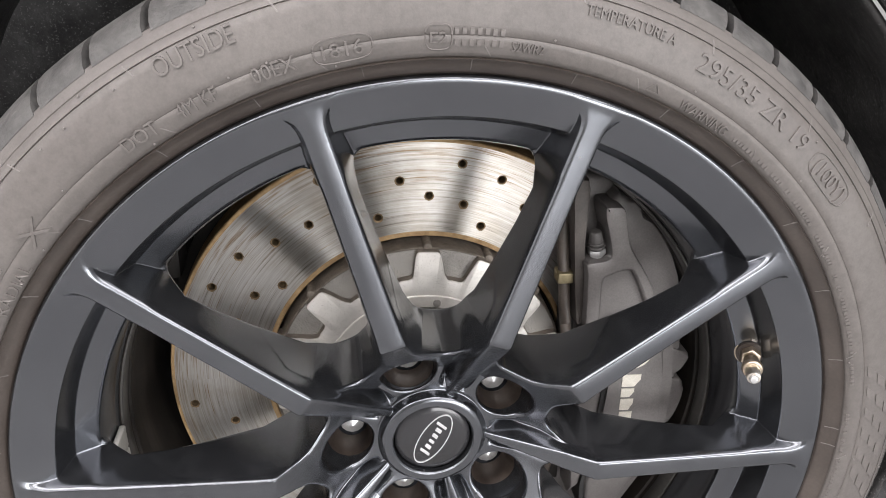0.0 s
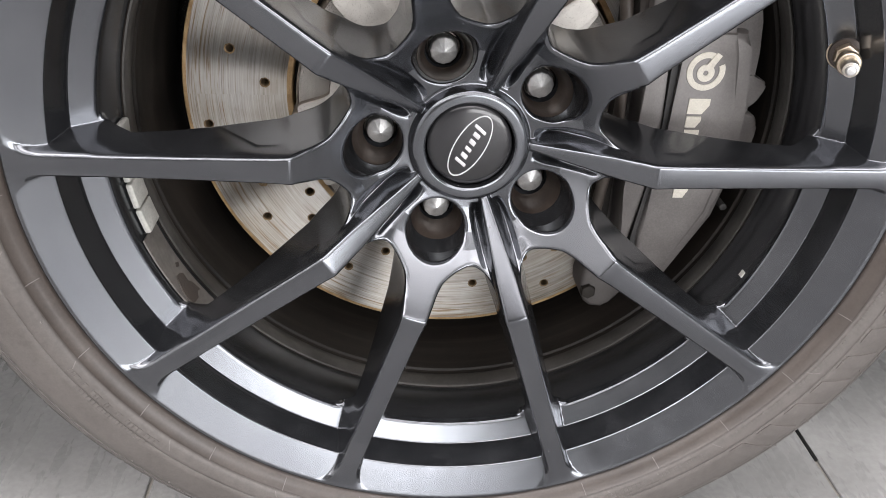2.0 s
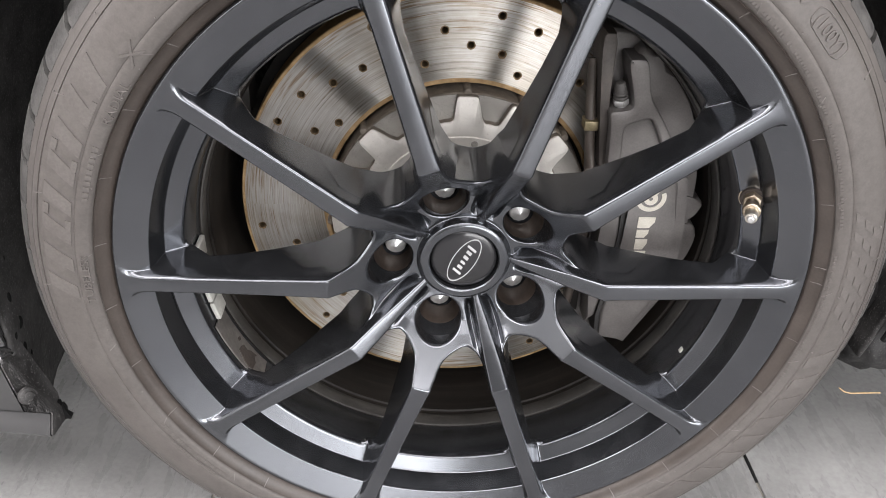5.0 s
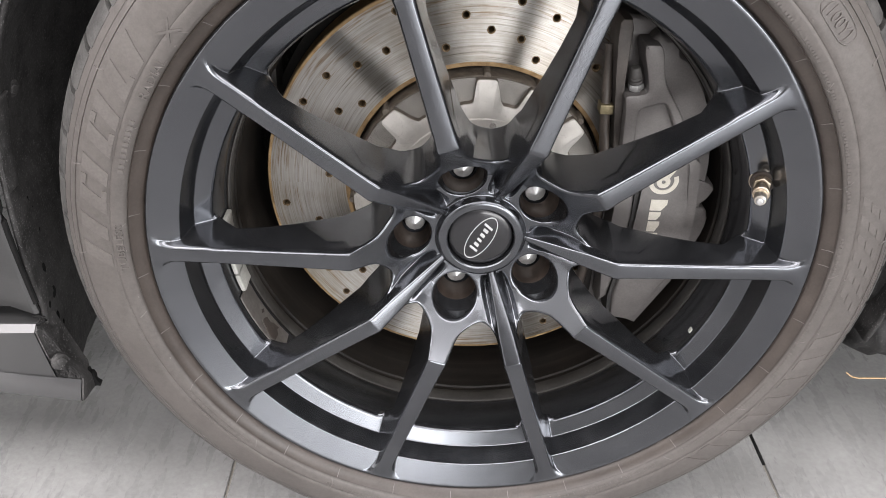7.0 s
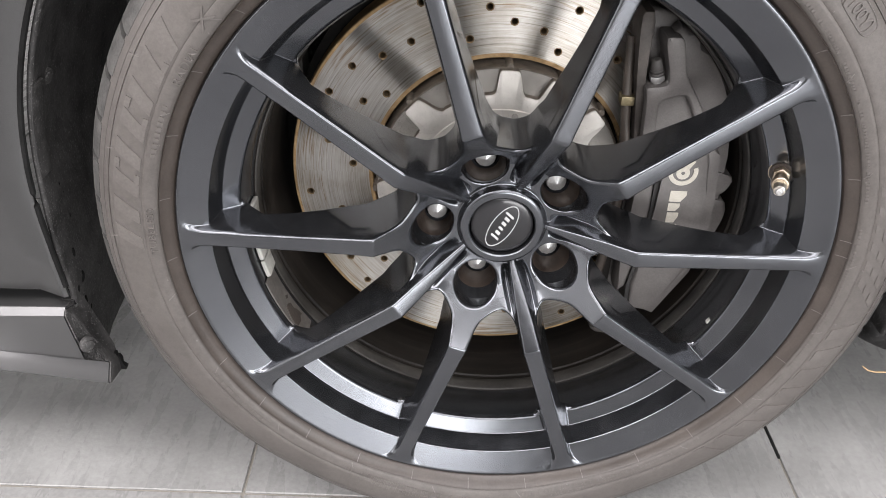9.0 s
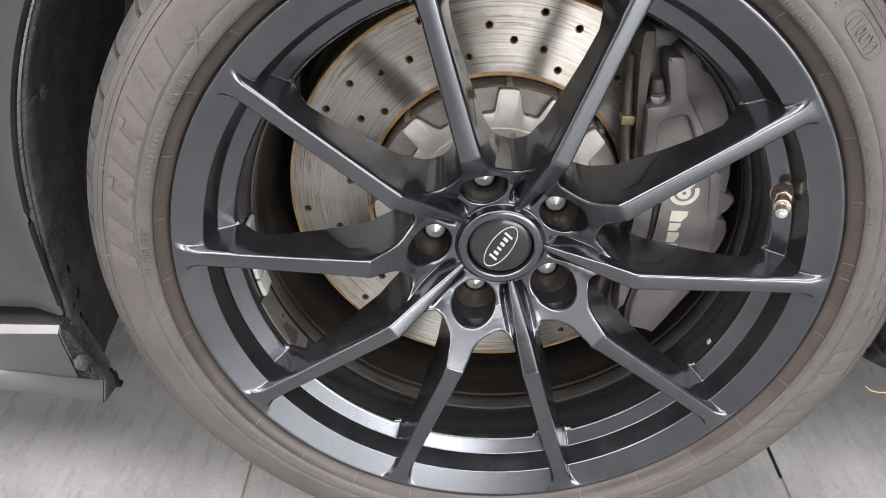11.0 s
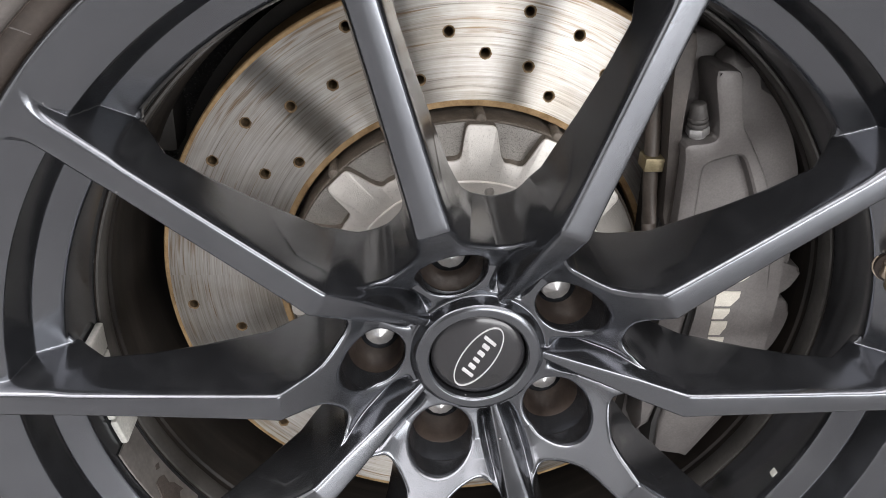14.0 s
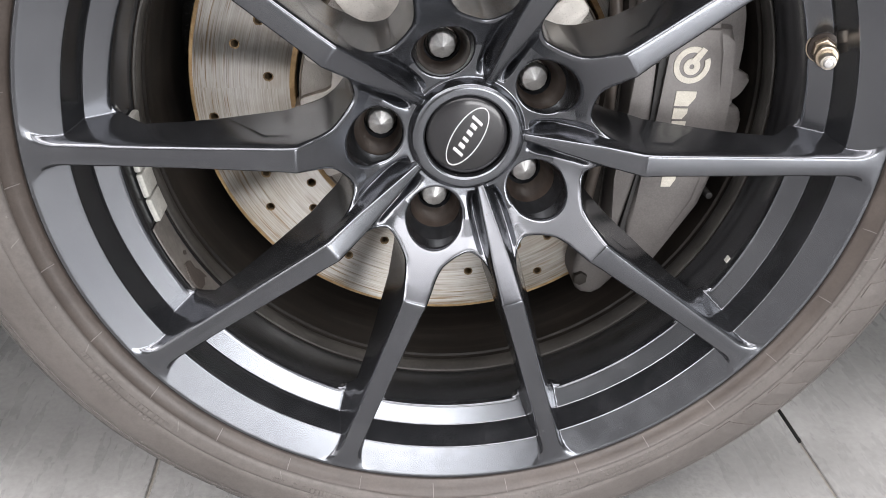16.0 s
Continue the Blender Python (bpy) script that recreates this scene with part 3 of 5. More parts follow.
turned("barrel", [(0.2226, 0.0725), (0.2212, 0.0750), (0.2205, 0.092), (0.2190, 0.0935), (0.2186, 0.112), (0.2160, 0.116), (0.2155, 0.135), (0.2148, 0.1365), (0.2160, 0.195), (0.2215, 0.235), (0.2330, 0.250), (0.2450, 0.262),
                  (0.2500, 0.262), (0.2380, 0.246), (0.2270, 0.240), (0.2205, 0.19), (0.2205, 0.13), (0.2260, 0.10), (0.2270, 0.076)], BARREL, wheel, "dusty black inner barrel of the wheel")
turned("inner_flange", [(0.2262, 0.0355), (0.2244, 0.040), (0.2240, 0.068), (0.2228, 0.0728), (0.2275, 0.0728), (0.2300, 0.044)], PAINT, wheel, "satin black band inside the rim")


turned("dusty_ridge", [(0.2245, 0.0732), (0.2208, 0.0736), (0.2203, 0.0744), (0.2197, 0.0866), (0.2205, 0.0880), (0.2235, 0.0885)], RIDGE_DUST, wheel, "dust-grey ridge round the inside of the barrel")


def centre_cap():
    turned("centre_cap", [(0.0002, 0.0418), (0.012, 0.0419), (0.022, 0.0424), (0.0262, 0.0432), (0.0274, 0.0444), (0.0276, 0.050), (0.0002, 0.050)], CAP, wheel, "round satin black centre cap", 96)
    cap = [o for o in wheel.children if o.name.startswith("centre_cap")][0]
    # a slanted silver oval with plain bars where the maker's mark is
    def oval(a, b, y, n=64):
        return [(a * math.cos(2 * math.pi * k / n), y, b * math.sin(2 * math.pi * k / n)) for k in range(n)]
    turn = pose(0, 0, 0, 0, -62, 0)
    n = 72
    bm = bmesh.new()
    outer = [bm.verts.new(turn @ Vector(p)) for p in oval(0.0228, 0.0100, 0.0414, n)]
    inner = [bm.verts.new(turn @ Vector(p)) for p in oval(0.0221, 0.0093, 0.0414, n)]
    outb = [bm.verts.new(turn @ Vector(p)) for p in oval(0.0228, 0.0100, 0.0426, n)]
    inb = [bm.verts.new(turn @ Vector(p)) for p in oval(0.0221, 0.0093, 0.0426, n)]
    for i in range(n):
        j = (i + 1) % n
        bm.faces.new((outer[i], outer[j], inner[j], inner[i]))
        bm.faces.new((outer[i], outb[i], outb[j], outer[j]))
        bm.faces.new((inner[i], inner[j], inb[j], inb[i]))
    part("emblem_oval", bm, SILVER, cap, "thin silver oval line")
    # (along the oval, width, height, lean)
    for cx, w, h, lean in ((0.0128, 0.0022, 0.0090, 0.0022), (0.0082, 0.0030, 0.0050, 0.0012), (0.0030, 0.0030, 0.0046, 0.0012), (-0.0022, 0.0024, 0.0046, 0.0012), (-0.0072, 0.0030, 0.0048, 0.0012), (-0.0122, 0.0022, 0.0084, 0.0020)):
        cz = 0.0
        bm = box_bm(cx - w / 2, cx + w / 2, 0.0413, 0.0424, cz - h / 2, cz + h / 2, 0.0004, 2)
        for v in bm.verts:
            v.co.x += lean * (v.co.z - cz) / h
        bmesh.ops.transform(bm, matrix=turn, verts=bm.verts)
        part("emblem_bar", bm, SILVER, cap, "plain silver bar")


centre_cap()


def lug_nut(deg):
    """A closed steel nut: hexagon, collar and a pointed, faceted tip."""
    x, _, z = polar(0.0572, deg, 0)

    def ring(bm, r, y, n, cx=x, cz=z):
        return [bm.verts.new((cx + r * math.cos(2 * math.pi * k / n), y, cz + r * math.sin(2 * math.pi * k / n))) for k in range(n)]

    n = 12
    bm = bmesh.new()
    loops = [ring(bm, r, y, n) for r, y in ((0.0090, 0.084), (0.0090, 0.0672), (0.0088, 0.0664), (0.0082, 0.0656))]
    for a, b in zip(loops, loops[1:]):
        for k in range(n):
            bm.faces.new((a[k], a[(k + 1) % n], b[(k + 1) % n], b[k]))
    tip = bm.verts.new((x, 0.0616, z))
    for k in range(n):
        bm.faces.new((loops[-1][k], loops[-1][(k + 1) % n], tip))
    ob = part("lug_nut", bm, CHROME, wheel, "chrome lug nut with a pointed tip", 4)
    bm = bmesh.new()
    bmesh.ops.create_cone(bm, cap_ends=True, segments=6, radius1=0.0112, radius2=0.0106, depth=0.005, matrix=Matrix.Translation((x, 0.0755, z)) @ Euler((radians(90), 0, 0)).to_matrix().to_4x4())
    part("hexagon", bm, STEEL_DARK, ob, "dark hexagon of the nut", 22)
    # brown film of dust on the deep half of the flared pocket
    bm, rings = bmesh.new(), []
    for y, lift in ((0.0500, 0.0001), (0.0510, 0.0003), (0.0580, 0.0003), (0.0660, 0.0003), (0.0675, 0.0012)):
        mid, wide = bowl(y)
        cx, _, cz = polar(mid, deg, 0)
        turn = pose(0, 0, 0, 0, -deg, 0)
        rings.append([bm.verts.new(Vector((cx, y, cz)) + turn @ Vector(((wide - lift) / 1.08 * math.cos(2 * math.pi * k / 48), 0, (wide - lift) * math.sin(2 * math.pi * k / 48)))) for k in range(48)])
    for a, b in zip(rings, rings[1:]):
        for k in range(48):
            bm.faces.new((a[k], a[(k + 1) % 48], b[(k + 1) % 48], b[k]))
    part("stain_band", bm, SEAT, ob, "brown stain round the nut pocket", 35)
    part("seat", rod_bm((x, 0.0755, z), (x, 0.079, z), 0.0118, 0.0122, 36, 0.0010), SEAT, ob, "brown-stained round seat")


for k in range(5):
    lug_nut(LUG0 + 72 * k)


def valve():
    p0, p1 = Vector((0.2252, 0.033, 0.0686)), Vector((0.2116, -0.0015, 0.0664))
    d = (p1 - p0)
    at = lambda s: p0 + d * s
    stem = part("valve", rod_bm(at(-0.1), at(0.62), 0.0042, 0.0040), BRASS, wheel, "brass tyre valve with a chrome dust cap")
    part("washer", rod_bm(at(0.02), at(0.11), 0.0100, 0.0096, 36, 0.0008), SEAT, stem, "dark brown rubber washer")
    part("washer_ring", rod_bm(at(-0.02), at(0.05), 0.0106, 0.0106, 36, 0.0004), BRASS, stem, "thin brass ring")
    part("collar_nut", rod_bm(at(0.11), at(0.27), 0.0078, 0.0072, 6, 0.0008), BRASS, stem, "brass hexagon nut")
    for s in (0.31, 0.36, 0.41, 0.46):
        part("thread", rod_bm(at(s), at(s + 0.030), 0.0052, 0.0050), BRASS, stem)
    part("collar", rod_bm(at(0.52), at(0.64), 0.0074, 0.0068, 28, 0.0010), BRASS, stem, "pale brass collar")
    part("dust_cap", rod_bm(at(0.62), at(0.90), 0.0050, 0.0047, 24, 0.0010), PALE_BRASS, stem, "pale plated dust cap")
    part("cap_tip", rod_bm(at(0.90), at(0.97), 0.0034, 0.0024, 20, 0.0006), CHROME, stem)


valve()


def arc_block(r0, r1, y0, y1, a0, a1, bevel=0.0, n=6):
    """A piece of a ring between two angles."""
    bm, rows = bmesh.new(), []
    for i in range(n + 1):
        a = a0 + (a1 - a0) * i / n
        rows.append([bm.verts.new(polar(r, a, y)) for r, y in ((r0, y0), (r1, y0), (r1, y1), (r0, y1))])
    for p, q in zip(rows, rows[1:]):
        for k in range(4):
            bm.faces.new((p[k], p[(k + 1) % 4], q[(k + 1) % 4], q[k]))
    bm.faces.new(rows[0][::-1])
    bm.faces.new(rows[-1])
    if bevel:
        bmesh.ops.recalc_face_normals(bm, faces=bm.faces)
        sharp = [e for e in bm.edges if len(e.link_faces) == 2 and e.calc_face_angle(0) > 0.6]
        bmesh.ops.bevel(bm, geom=sharp, offset=bevel, segments=2, affect="EDGES", profile=0.5)
    return bm


for a0 in (178.6, 183.5, 188.4, 193.3):
    part("balance_weight", arc_block(0.2186, 0.2232, 0.0475, 0.0708, a0, a0 + 4.6, 0.0014), WEIGHT, wheel, "pale stick-on balance weight")


def film_patch(outline, r, thick):
    """A thin film stuck inside the rim: an outline of (degrees, depth)."""
    bm = bmesh.new()
    top = [bm.verts.new(polar(r, a, y)) for a, y in outline]
    low = [bm.verts.new(polar(r + thick, a, y)) for a, y in outline]
    bm.faces.new(top)
    bm.faces.new(low[::-1])
    for i in range(len(top)):
        k = (i + 1) % len(top)
        bm.faces.new((top[i], low[i], low[k], top[k]))
    return bm


part("adhesive_patch", arc_block(0.2226, 0.2238, 0.0400, 0.0690, 198.2, 217.0, 0, 14), RESIDUE, wheel, "grey adhesive residue strip")
part("adhesive_blob", film_patch([(207.6, 0.0500), (208.8, 0.0475), (210.0, 0.0440), (211.6, 0.0425), (213.2, 0.0450), (213.6, 0.0540), (212.9, 0.0600), (213.4, 0.0640), (211.2, 0.0625), (210.2, 0.0590), (208.6, 0.0605), (207.9, 0.0560)], 0.2219, 0.0012), TORN, wheel, "brown scrap of torn adhesive")
part("adhesive_crumb", film_patch([(206.2, 0.0610), (206.8, 0.0585), (207.3, 0.0620), (206.7, 0.0650)], 0.2221, 0.0008), TORN, wheel)
part("adhesive_chip", arc_block(0.2236, 0.2243, 0.0400, 0.0445, 334.2, 335.4, 0, 3), WEIGHT, wheel, "small pale paint chip")

# ---- tyre ----
tyre = thing("tyre", "dusty black low-profile road tyre on the wheel", "tyre", (0, 0, HUB))
SIDE_R = [0.2672, 0.2712, 0.2724, 0.2736, 0.2774, 0.2808, 0.2819, 0.2828, 0.2839, 0.2860, 0.2920, 0.2942, 0.2947, 0.2952, 0.3000, 0.3080, 0.3160, 0.3209, 0.3215, 0.3221, 0.3256, 0.3262, 0.3268, 0.3290, 0.3316, 0.3330]
SIDE_Y = [0.0100, 0.0072, 0.0040, 0.0016, -0.0014, -0.0040, -0.0060, -0.0043, -0.0064, -0.0076, -0.0086, -0.0087, -0.0082, -0.0087, -0.0086, -0.0076, -0.0056, -0.0040, -0.0028, -0.0035, -0.0012, 0.0000, -0.0002, 0.0018, 0.0044, 0.0062]


def side_y(r):
    return float(np.interp(r, SIDE_R, SIDE_Y))


def squash(v):
    """The tyre's foot: flat on the floor, the wall above it bulging a little."""
    v = np.array(v, float)
    low = np.clip((-v[:, 2] - 0.20) / 0.13, 0, 1) * np.clip(1 - np.abs(v[:, 0]) / 0.2, 0, 1)
    belly = np.sin(np.pi * np.clip((-v[:, 2] - 0.272) / 0.061, 0, 1)) * np.clip(1.15 - np.abs(v[:, 0]) / 0.20, 0, 1)
    v[:, 1] -= (0.0012 * low + 0.0058 * belly) * (v[:, 1] < 0.03)
    v[:, 2] = np.maximum(v[:, 2], -HUB + 0.0004)
    return v


def tyre_ring(name, prof, mat, label, n=288, close=False):
    v, f = revolve(prof, n, close)
    return mesh_ob(name, squash(v), [q[::-1] for q in f], mat, tyre, label, smooth=50)


cut = SIDE_R.index(0.2828)
tyre_ring("bead_strip", list(zip(SIDE_R, SIDE_Y))[:cut + 1], RUBBER_RIM, "brown rubber rim-protector strip")
tyre_ring("sidewall", list(zip(SIDE_R, SIDE_Y))[cut:], RUBBER, "dusty grey-brown tyre sidewall")
tyre_ring("carcass", [(0.3330, 0.0062), (0.3342, 0.020), (0.3366, 0.050), (0.3366, 0.262), (0.330, 0.285), (0.30, 0.300), (0.262, 0.290), (0.262, 0.262)], MOULD, "dark rubber between the tread blocks")
for y0, y1 in ((0.066, 0.122), (0.132, 0.190), (0.200, 0.246)):
    v, f = revolve([(0.336, y0), (0.3435, y0 + 0.0008), (0.3446, y0 + 0.003), (0.3446, y1 - 0.003), (0.3435, y1 - 0.0008), (0.336, y1)], 240)
    mesh_ob("tread_rib", squash(v), [q[::-1] for q in f], RUBBER_TREAD, tyre, "worn tread rib", smooth=40)


def shoulder_block(a0, a1):
    """A block of the tyre's outer shoulder, with a slanting slot at its end."""
    prof = [(0.3318, 0.0043), (0.3360, 0.0082), (0.3404, 0.0155), (0.3432, 0.0225), (0.3444, 0.031), (0.3446, 0.058), (0.3438, 0.0590), (0.336, 0.0595), (0.330, 0.020)]
    n, verts, faces = 5, [], []
    for i in range(n + 1):
        a = a0 + (a1 - a0) * i / n
        for r, y in prof:
            lean = 1.5 * (y - 0.01) / 0.05
            verts.append(polar(r, a - lean, y))
    k = len(prof)
    for i in range(n):
        for q in range(k):
            faces.append((i * k + q, i * k + (q + 1) % k, (i + 1) * k + (q + 1) % k, (i + 1) * k + q))
    faces.append(tuple(range(k))[::-1])
    faces.append(tuple(n * k + q for q in range(k)))
    return mesh_ob("tread_block", squash(verts), [f[::-1] for f in faces], RUBBER_TREAD, tyre, smooth=35)


for k in range(58):
    a0 = k * 360 / 58
    shoulder_block(a0 + 0.85, a0 + 360 / 58)


def bent_bars(name, pieces, mat, label, lift=0.0007, single=True):
    """Flat raised pieces on the sidewall: (r0, r1, a0, a1, slant degrees); each a part, or all joined as fine stuff."""
    if single:
        for k, piece in enumerate(pieces):
            bent_bars(name, [piece], mat, label, lift, False)
        return None
    verts, faces = [], []
    for r0, r1, a0, a1, slant in pieces:
        n = max(1, int(abs(a1 - a0) / 1.2))
        m = 3
        base = len(verts)
        for i in range(n + 1):
            for j in range(m + 1):
                r = r0 + (r1 - r0) * j / m
                a = a0 + (a1 - a0) * i / n + slant * j / m
                verts.append(polar(r, a, side_y(r) - lift))
        for i in range(n + 1):
            for j in range(m + 1):
                r = r0 + (r1 - r0) * j / m
                a = a0 + (a1 - a0) * i / n + slant * j / m
                verts.append(polar(r, a, side_y(r) + 0.0006))
        off = (n + 1) * (m + 1)
        idx = lambda i, j: base + i * (m + 1) + j
        for i in range(n):
            for j in range(m):
                faces.append((idx(i, j), idx(i + 1, j), idx(i + 1, j + 1), idx(i, j + 1)))
            for j in (0, m):
                faces.append((idx(i, j), idx(i + 1, j), idx(i + 1, j) + off, idx(i, j) + off))
        for j in range(m):
            for i in (0, n):
                faces.append((idx(i, j), idx(i, j + 1), idx(i, j + 1) + off, idx(i, j) + off))
    bm = bmesh.new()
    vs = [bm.verts.new(v) for v in squash(verts)]
    for f in faces:
        bm.faces.new([vs[i] for i in f])
    ob = part(name, bm, mat, tyre, label, 30)
    return tagged(ob, kind="stuff") if len(pieces) > 1 else ob


def lettering(text, a0, a1, r, height, mat=LETTER, lift=0.0011):
    """Raised words bent round the sidewall, reading clockwise from a0 to a1."""
    cu = bpy.data.curves.new("lettering", "FONT")
    cu.body, cu.size, cu.extrude, cu.resolution_u = text, 1.0, 0.0, 3
    tmp = bpy.data.objects.new("lettering", cu)
    scene.collection.objects.link(tmp)
    dg = bpy.context.evaluated_depsgraph_get()
    me = bpy.data.meshes.new_from_object(tmp.evaluated_get(dg))
    bpy.data.objects.remove(tmp)
    bpy.data.curves.remove(cu)
    v = np.array([p.co[:] for p in me.vertices])
    x0, x1 = v[:, 0].min(), v[:, 0].max()
    h = max(v[:, 1].max(), 0.3)
    a = a0 + (v[:, 0] - x0) / (x1 - x0) * (a1 - a0)
    rr = r - height / 2 + v[:, 1] / h * height
    bm = bmesh.new()
    vs = [bm.verts.new(polar(q, b, side_y(q) - lift)) for q, b in zip(rr, a)]
    for p in me.polygons:
        bm.faces.new([vs[i] for i in p.vertices])
    ex = bmesh.ops.extrude_face_region(bm, geom=bm.faces[:])
    bmesh.ops.translate(bm, verts=[e for e in ex["geom"] if isinstance(e, bmesh.types.BMVert)], vec=(0, lift + 0.0004, 0))
    for q in bm.verts:
        q.co = Vector(squash([q.co[:]])[0])
    bpy.data.meshes.remove(me)
    return part("lettering", bm, mat, tyre, "raised moulded words on the sidewall", 30)


lettering("OUTSIDE", 119.4, 111.3, 0.3160, 0.0095)
lettering("DOT", 126.4, 122.2, 0.2925, 0.0075)
lettering("4M KF", 119.8, 115.2, 0.2925, 0.0075)
lettering("00EX", 111.4, 106.8, 0.2925, 0.0080)
lettering("1816", 104.0, 99.8, 0.2932, 0.0075)
lettering("E2", 93.1, 91.3, 0.2936, 0.0055)
lettering("S2WR2", 84.6, 81.1, 0.2903, 0.0050)
lettering("TEMPERATURE A", 77.8, 68.0, 0.3155, 0.0055)
lettering("295/35 ZR 19", 64.8, 48.4, 0.3118, 0.0100)
lettering("(100Y)", 46.0, 40.4, 0.3105, 0.0090)
lettering("WARNING", 64.2, 57.4, 0.2872, 0.0055)
lettering("RADIAL", 150.9, 143.9, 0.2873, 0.0062)
lettering("X", 141.8, 138.4, 0.2942, 0.0110)
lettering("TUBELESS", 181.8, 173.2, 0.2888, 0.0055)


def oval_line(ac, r, half_deg, half_r, name="moulded_outline"):
    pts = []
    for k in range(49):
        t = 2 * math.pi * k / 48
        c, s = math.cos(t), math.sin(t)
        a = ac + half_deg * math.copysign(abs(c) ** 0.6, c)
        q = r + half_r * math.copysign(abs(s) ** 0.6, s)
        pts.append(polar(q, a, side_y(q) - 0.0002))
    part(name, tube_bm(pts, 0.00045, 5), LETTER, tyre, "raised outline round moulded figures")


oval_line(101.9, 0.2932, 3.0, 0.0065)
oval_line(92.2, 0.2936, 1.35, 0.0065)
oval_line(43.2, 0.3105, 3.6, 0.0075)
rnd = random.Random(4)
bent_bars("approval_mark", [(0.2950, 0.2984, a, a - 0.45, 0) for a in np.arange(90.6, 85.6, -0.78)] + [(0.2892, 0.2926, a, a - 0.45, 0) for a in np.arange(90.6, 85.6, -0.78)], LETTER, "small bars where approval figures stand")
bent_bars("brand_band", [(0.2965, 0.3170, a, a - 2.3, -2.2) for a in (181.0, 176.2, 171.6, 166.8, 162.0, 157.4, 152.6, 148.0)]
          + [(0.2965, 0.3005, a - 2.4, a - 4.0, 0) for a in (171.6, 162.0, 152.6)]
          + [(0.3128, 0.3170, a - 4.4, a - 6.0, 0) for a in (171.6, 162.0)], LETTER, "large plain bars of the maker's band", 0.0008)
bent_bars("brand_band", [(0.2965, 0.3170, a, a - 2.3, 2.0) for a in (-12.0, -16.8, -21.4, -26.2, -31.0, -35.6, -40.4, -45.0)], LETTER, "large plain bars of the maker's band", 0.0008)
bent_bars("chequer_band", [(0.297 + 0.0075 * j, 0.303 + 0.0075 * j, a - 1.6 * j, a - 1.5 - 1.6 * j, -1.2) for j in range(3) for a in (15.5, 12.2, 8.9, 5.6, 2.3, -1.0)], LETTER, "slanted chequer pattern on the sidewall", 0.0005)
bent_bars("small_print", [(0.2862, 0.2902, a, a - 0.62, 0) for a in np.arange(164.0, 155.4, -0.95)], LETTER, "small bars of a maker's mark")
small = []
for a0, a1, r, h in ((56.0, 40.0, 0.2868, 0.0022), (38.0, 12.0, 0.2866, 0.0022), (8.0, -44.0, 0.2858, 0.0020), (-50.0, -82.0, 0.2868, 0.0028), (-58.0, -78.0, 0.2915, 0.0028), (-92.0, -118.0, 0.2915, 0.0040), (-95.0, -112.0, 0.2975, 0.0050), (-136.0, -152.0, 0.2900, 0.0032), (-137.0, -149.0, 0.2950, 0.0032)):
    a = a0
    while a > a1:
        w = rnd.uniform(0.25, 0.55) * (h / 0.0028) ** 0.5
        if rnd.random() < 0.82:
            small.append((r - h / 2, r + h / 2, a, a - w, 0))
        a -= w + 0.22
bent_bars("small_print", small, LETTER, "small bars of unreadable print", 0.0006, False)
bent_bars("warning_triangle", [(0.2855, 0.2863, 68.8, 66.8, 0), (0.2855, 0.2912, 68.8, 68.6, -0.9), (0.2855, 0.2912, 67.0, 66.8, 0.9)], LETTER, "raised warning triangle")
bent_bars("mould_line", [(0.2722, 0.2818, a, a + 0.11, 0.15) for a in np.arange(5.0, 365.0, 11.9)], LETTER_PALE, "thin radial mould line on the strip", 0.0003)
bent_bars("mould_tick", [(0.2838, 0.2900, a, a + 0.16, 0.9) for a in np.arange(0.0, 360.0, 17.3)] + [(0.3180, 0.3260, a, a + 0.16, 0.6) for a in np.arange(6.0, 366.0, 14.4)], LETTER_PALE, "thin radial mould line on the sidewall", 0.0003)

# vent pips left by the mould
pips = bmesh.new()
for k in range(70):
    r, a = rnd.choice((0.2850, 0.2965, 0.3178, 0.3250)), rnd.uniform(0, 360)
    x, _, z = squash([polar(r, a, 0)])[0]
    bmesh.ops.create_icosphere(pips, subdivisions=1, radius=0.0008, matrix=Matrix.Translation((x, side_y(r) - 0.0004, z)))
tagged(part("vent_pips", pips, LETTER_PALE, tyre), kind="stuff")

# ---- brake disc ----
disc = thing("brake_disc", "drilled two-piece steel brake disc with rusty edges", "brake disc", (0, 0, HUB))
DISC_Y = 0.1335
HOLES = [(0.1750, 0.0), (0.1350, 0.4), (0.1485, 7.9), (0.1800, 10.6), (0.1530, 18.2), (0.1660, 26.0), (0.1400, 33.8), (0.1835, 44.8), (0.1570, 52.8), (0.1618, 63.0)]
HOLE0 = 70.4


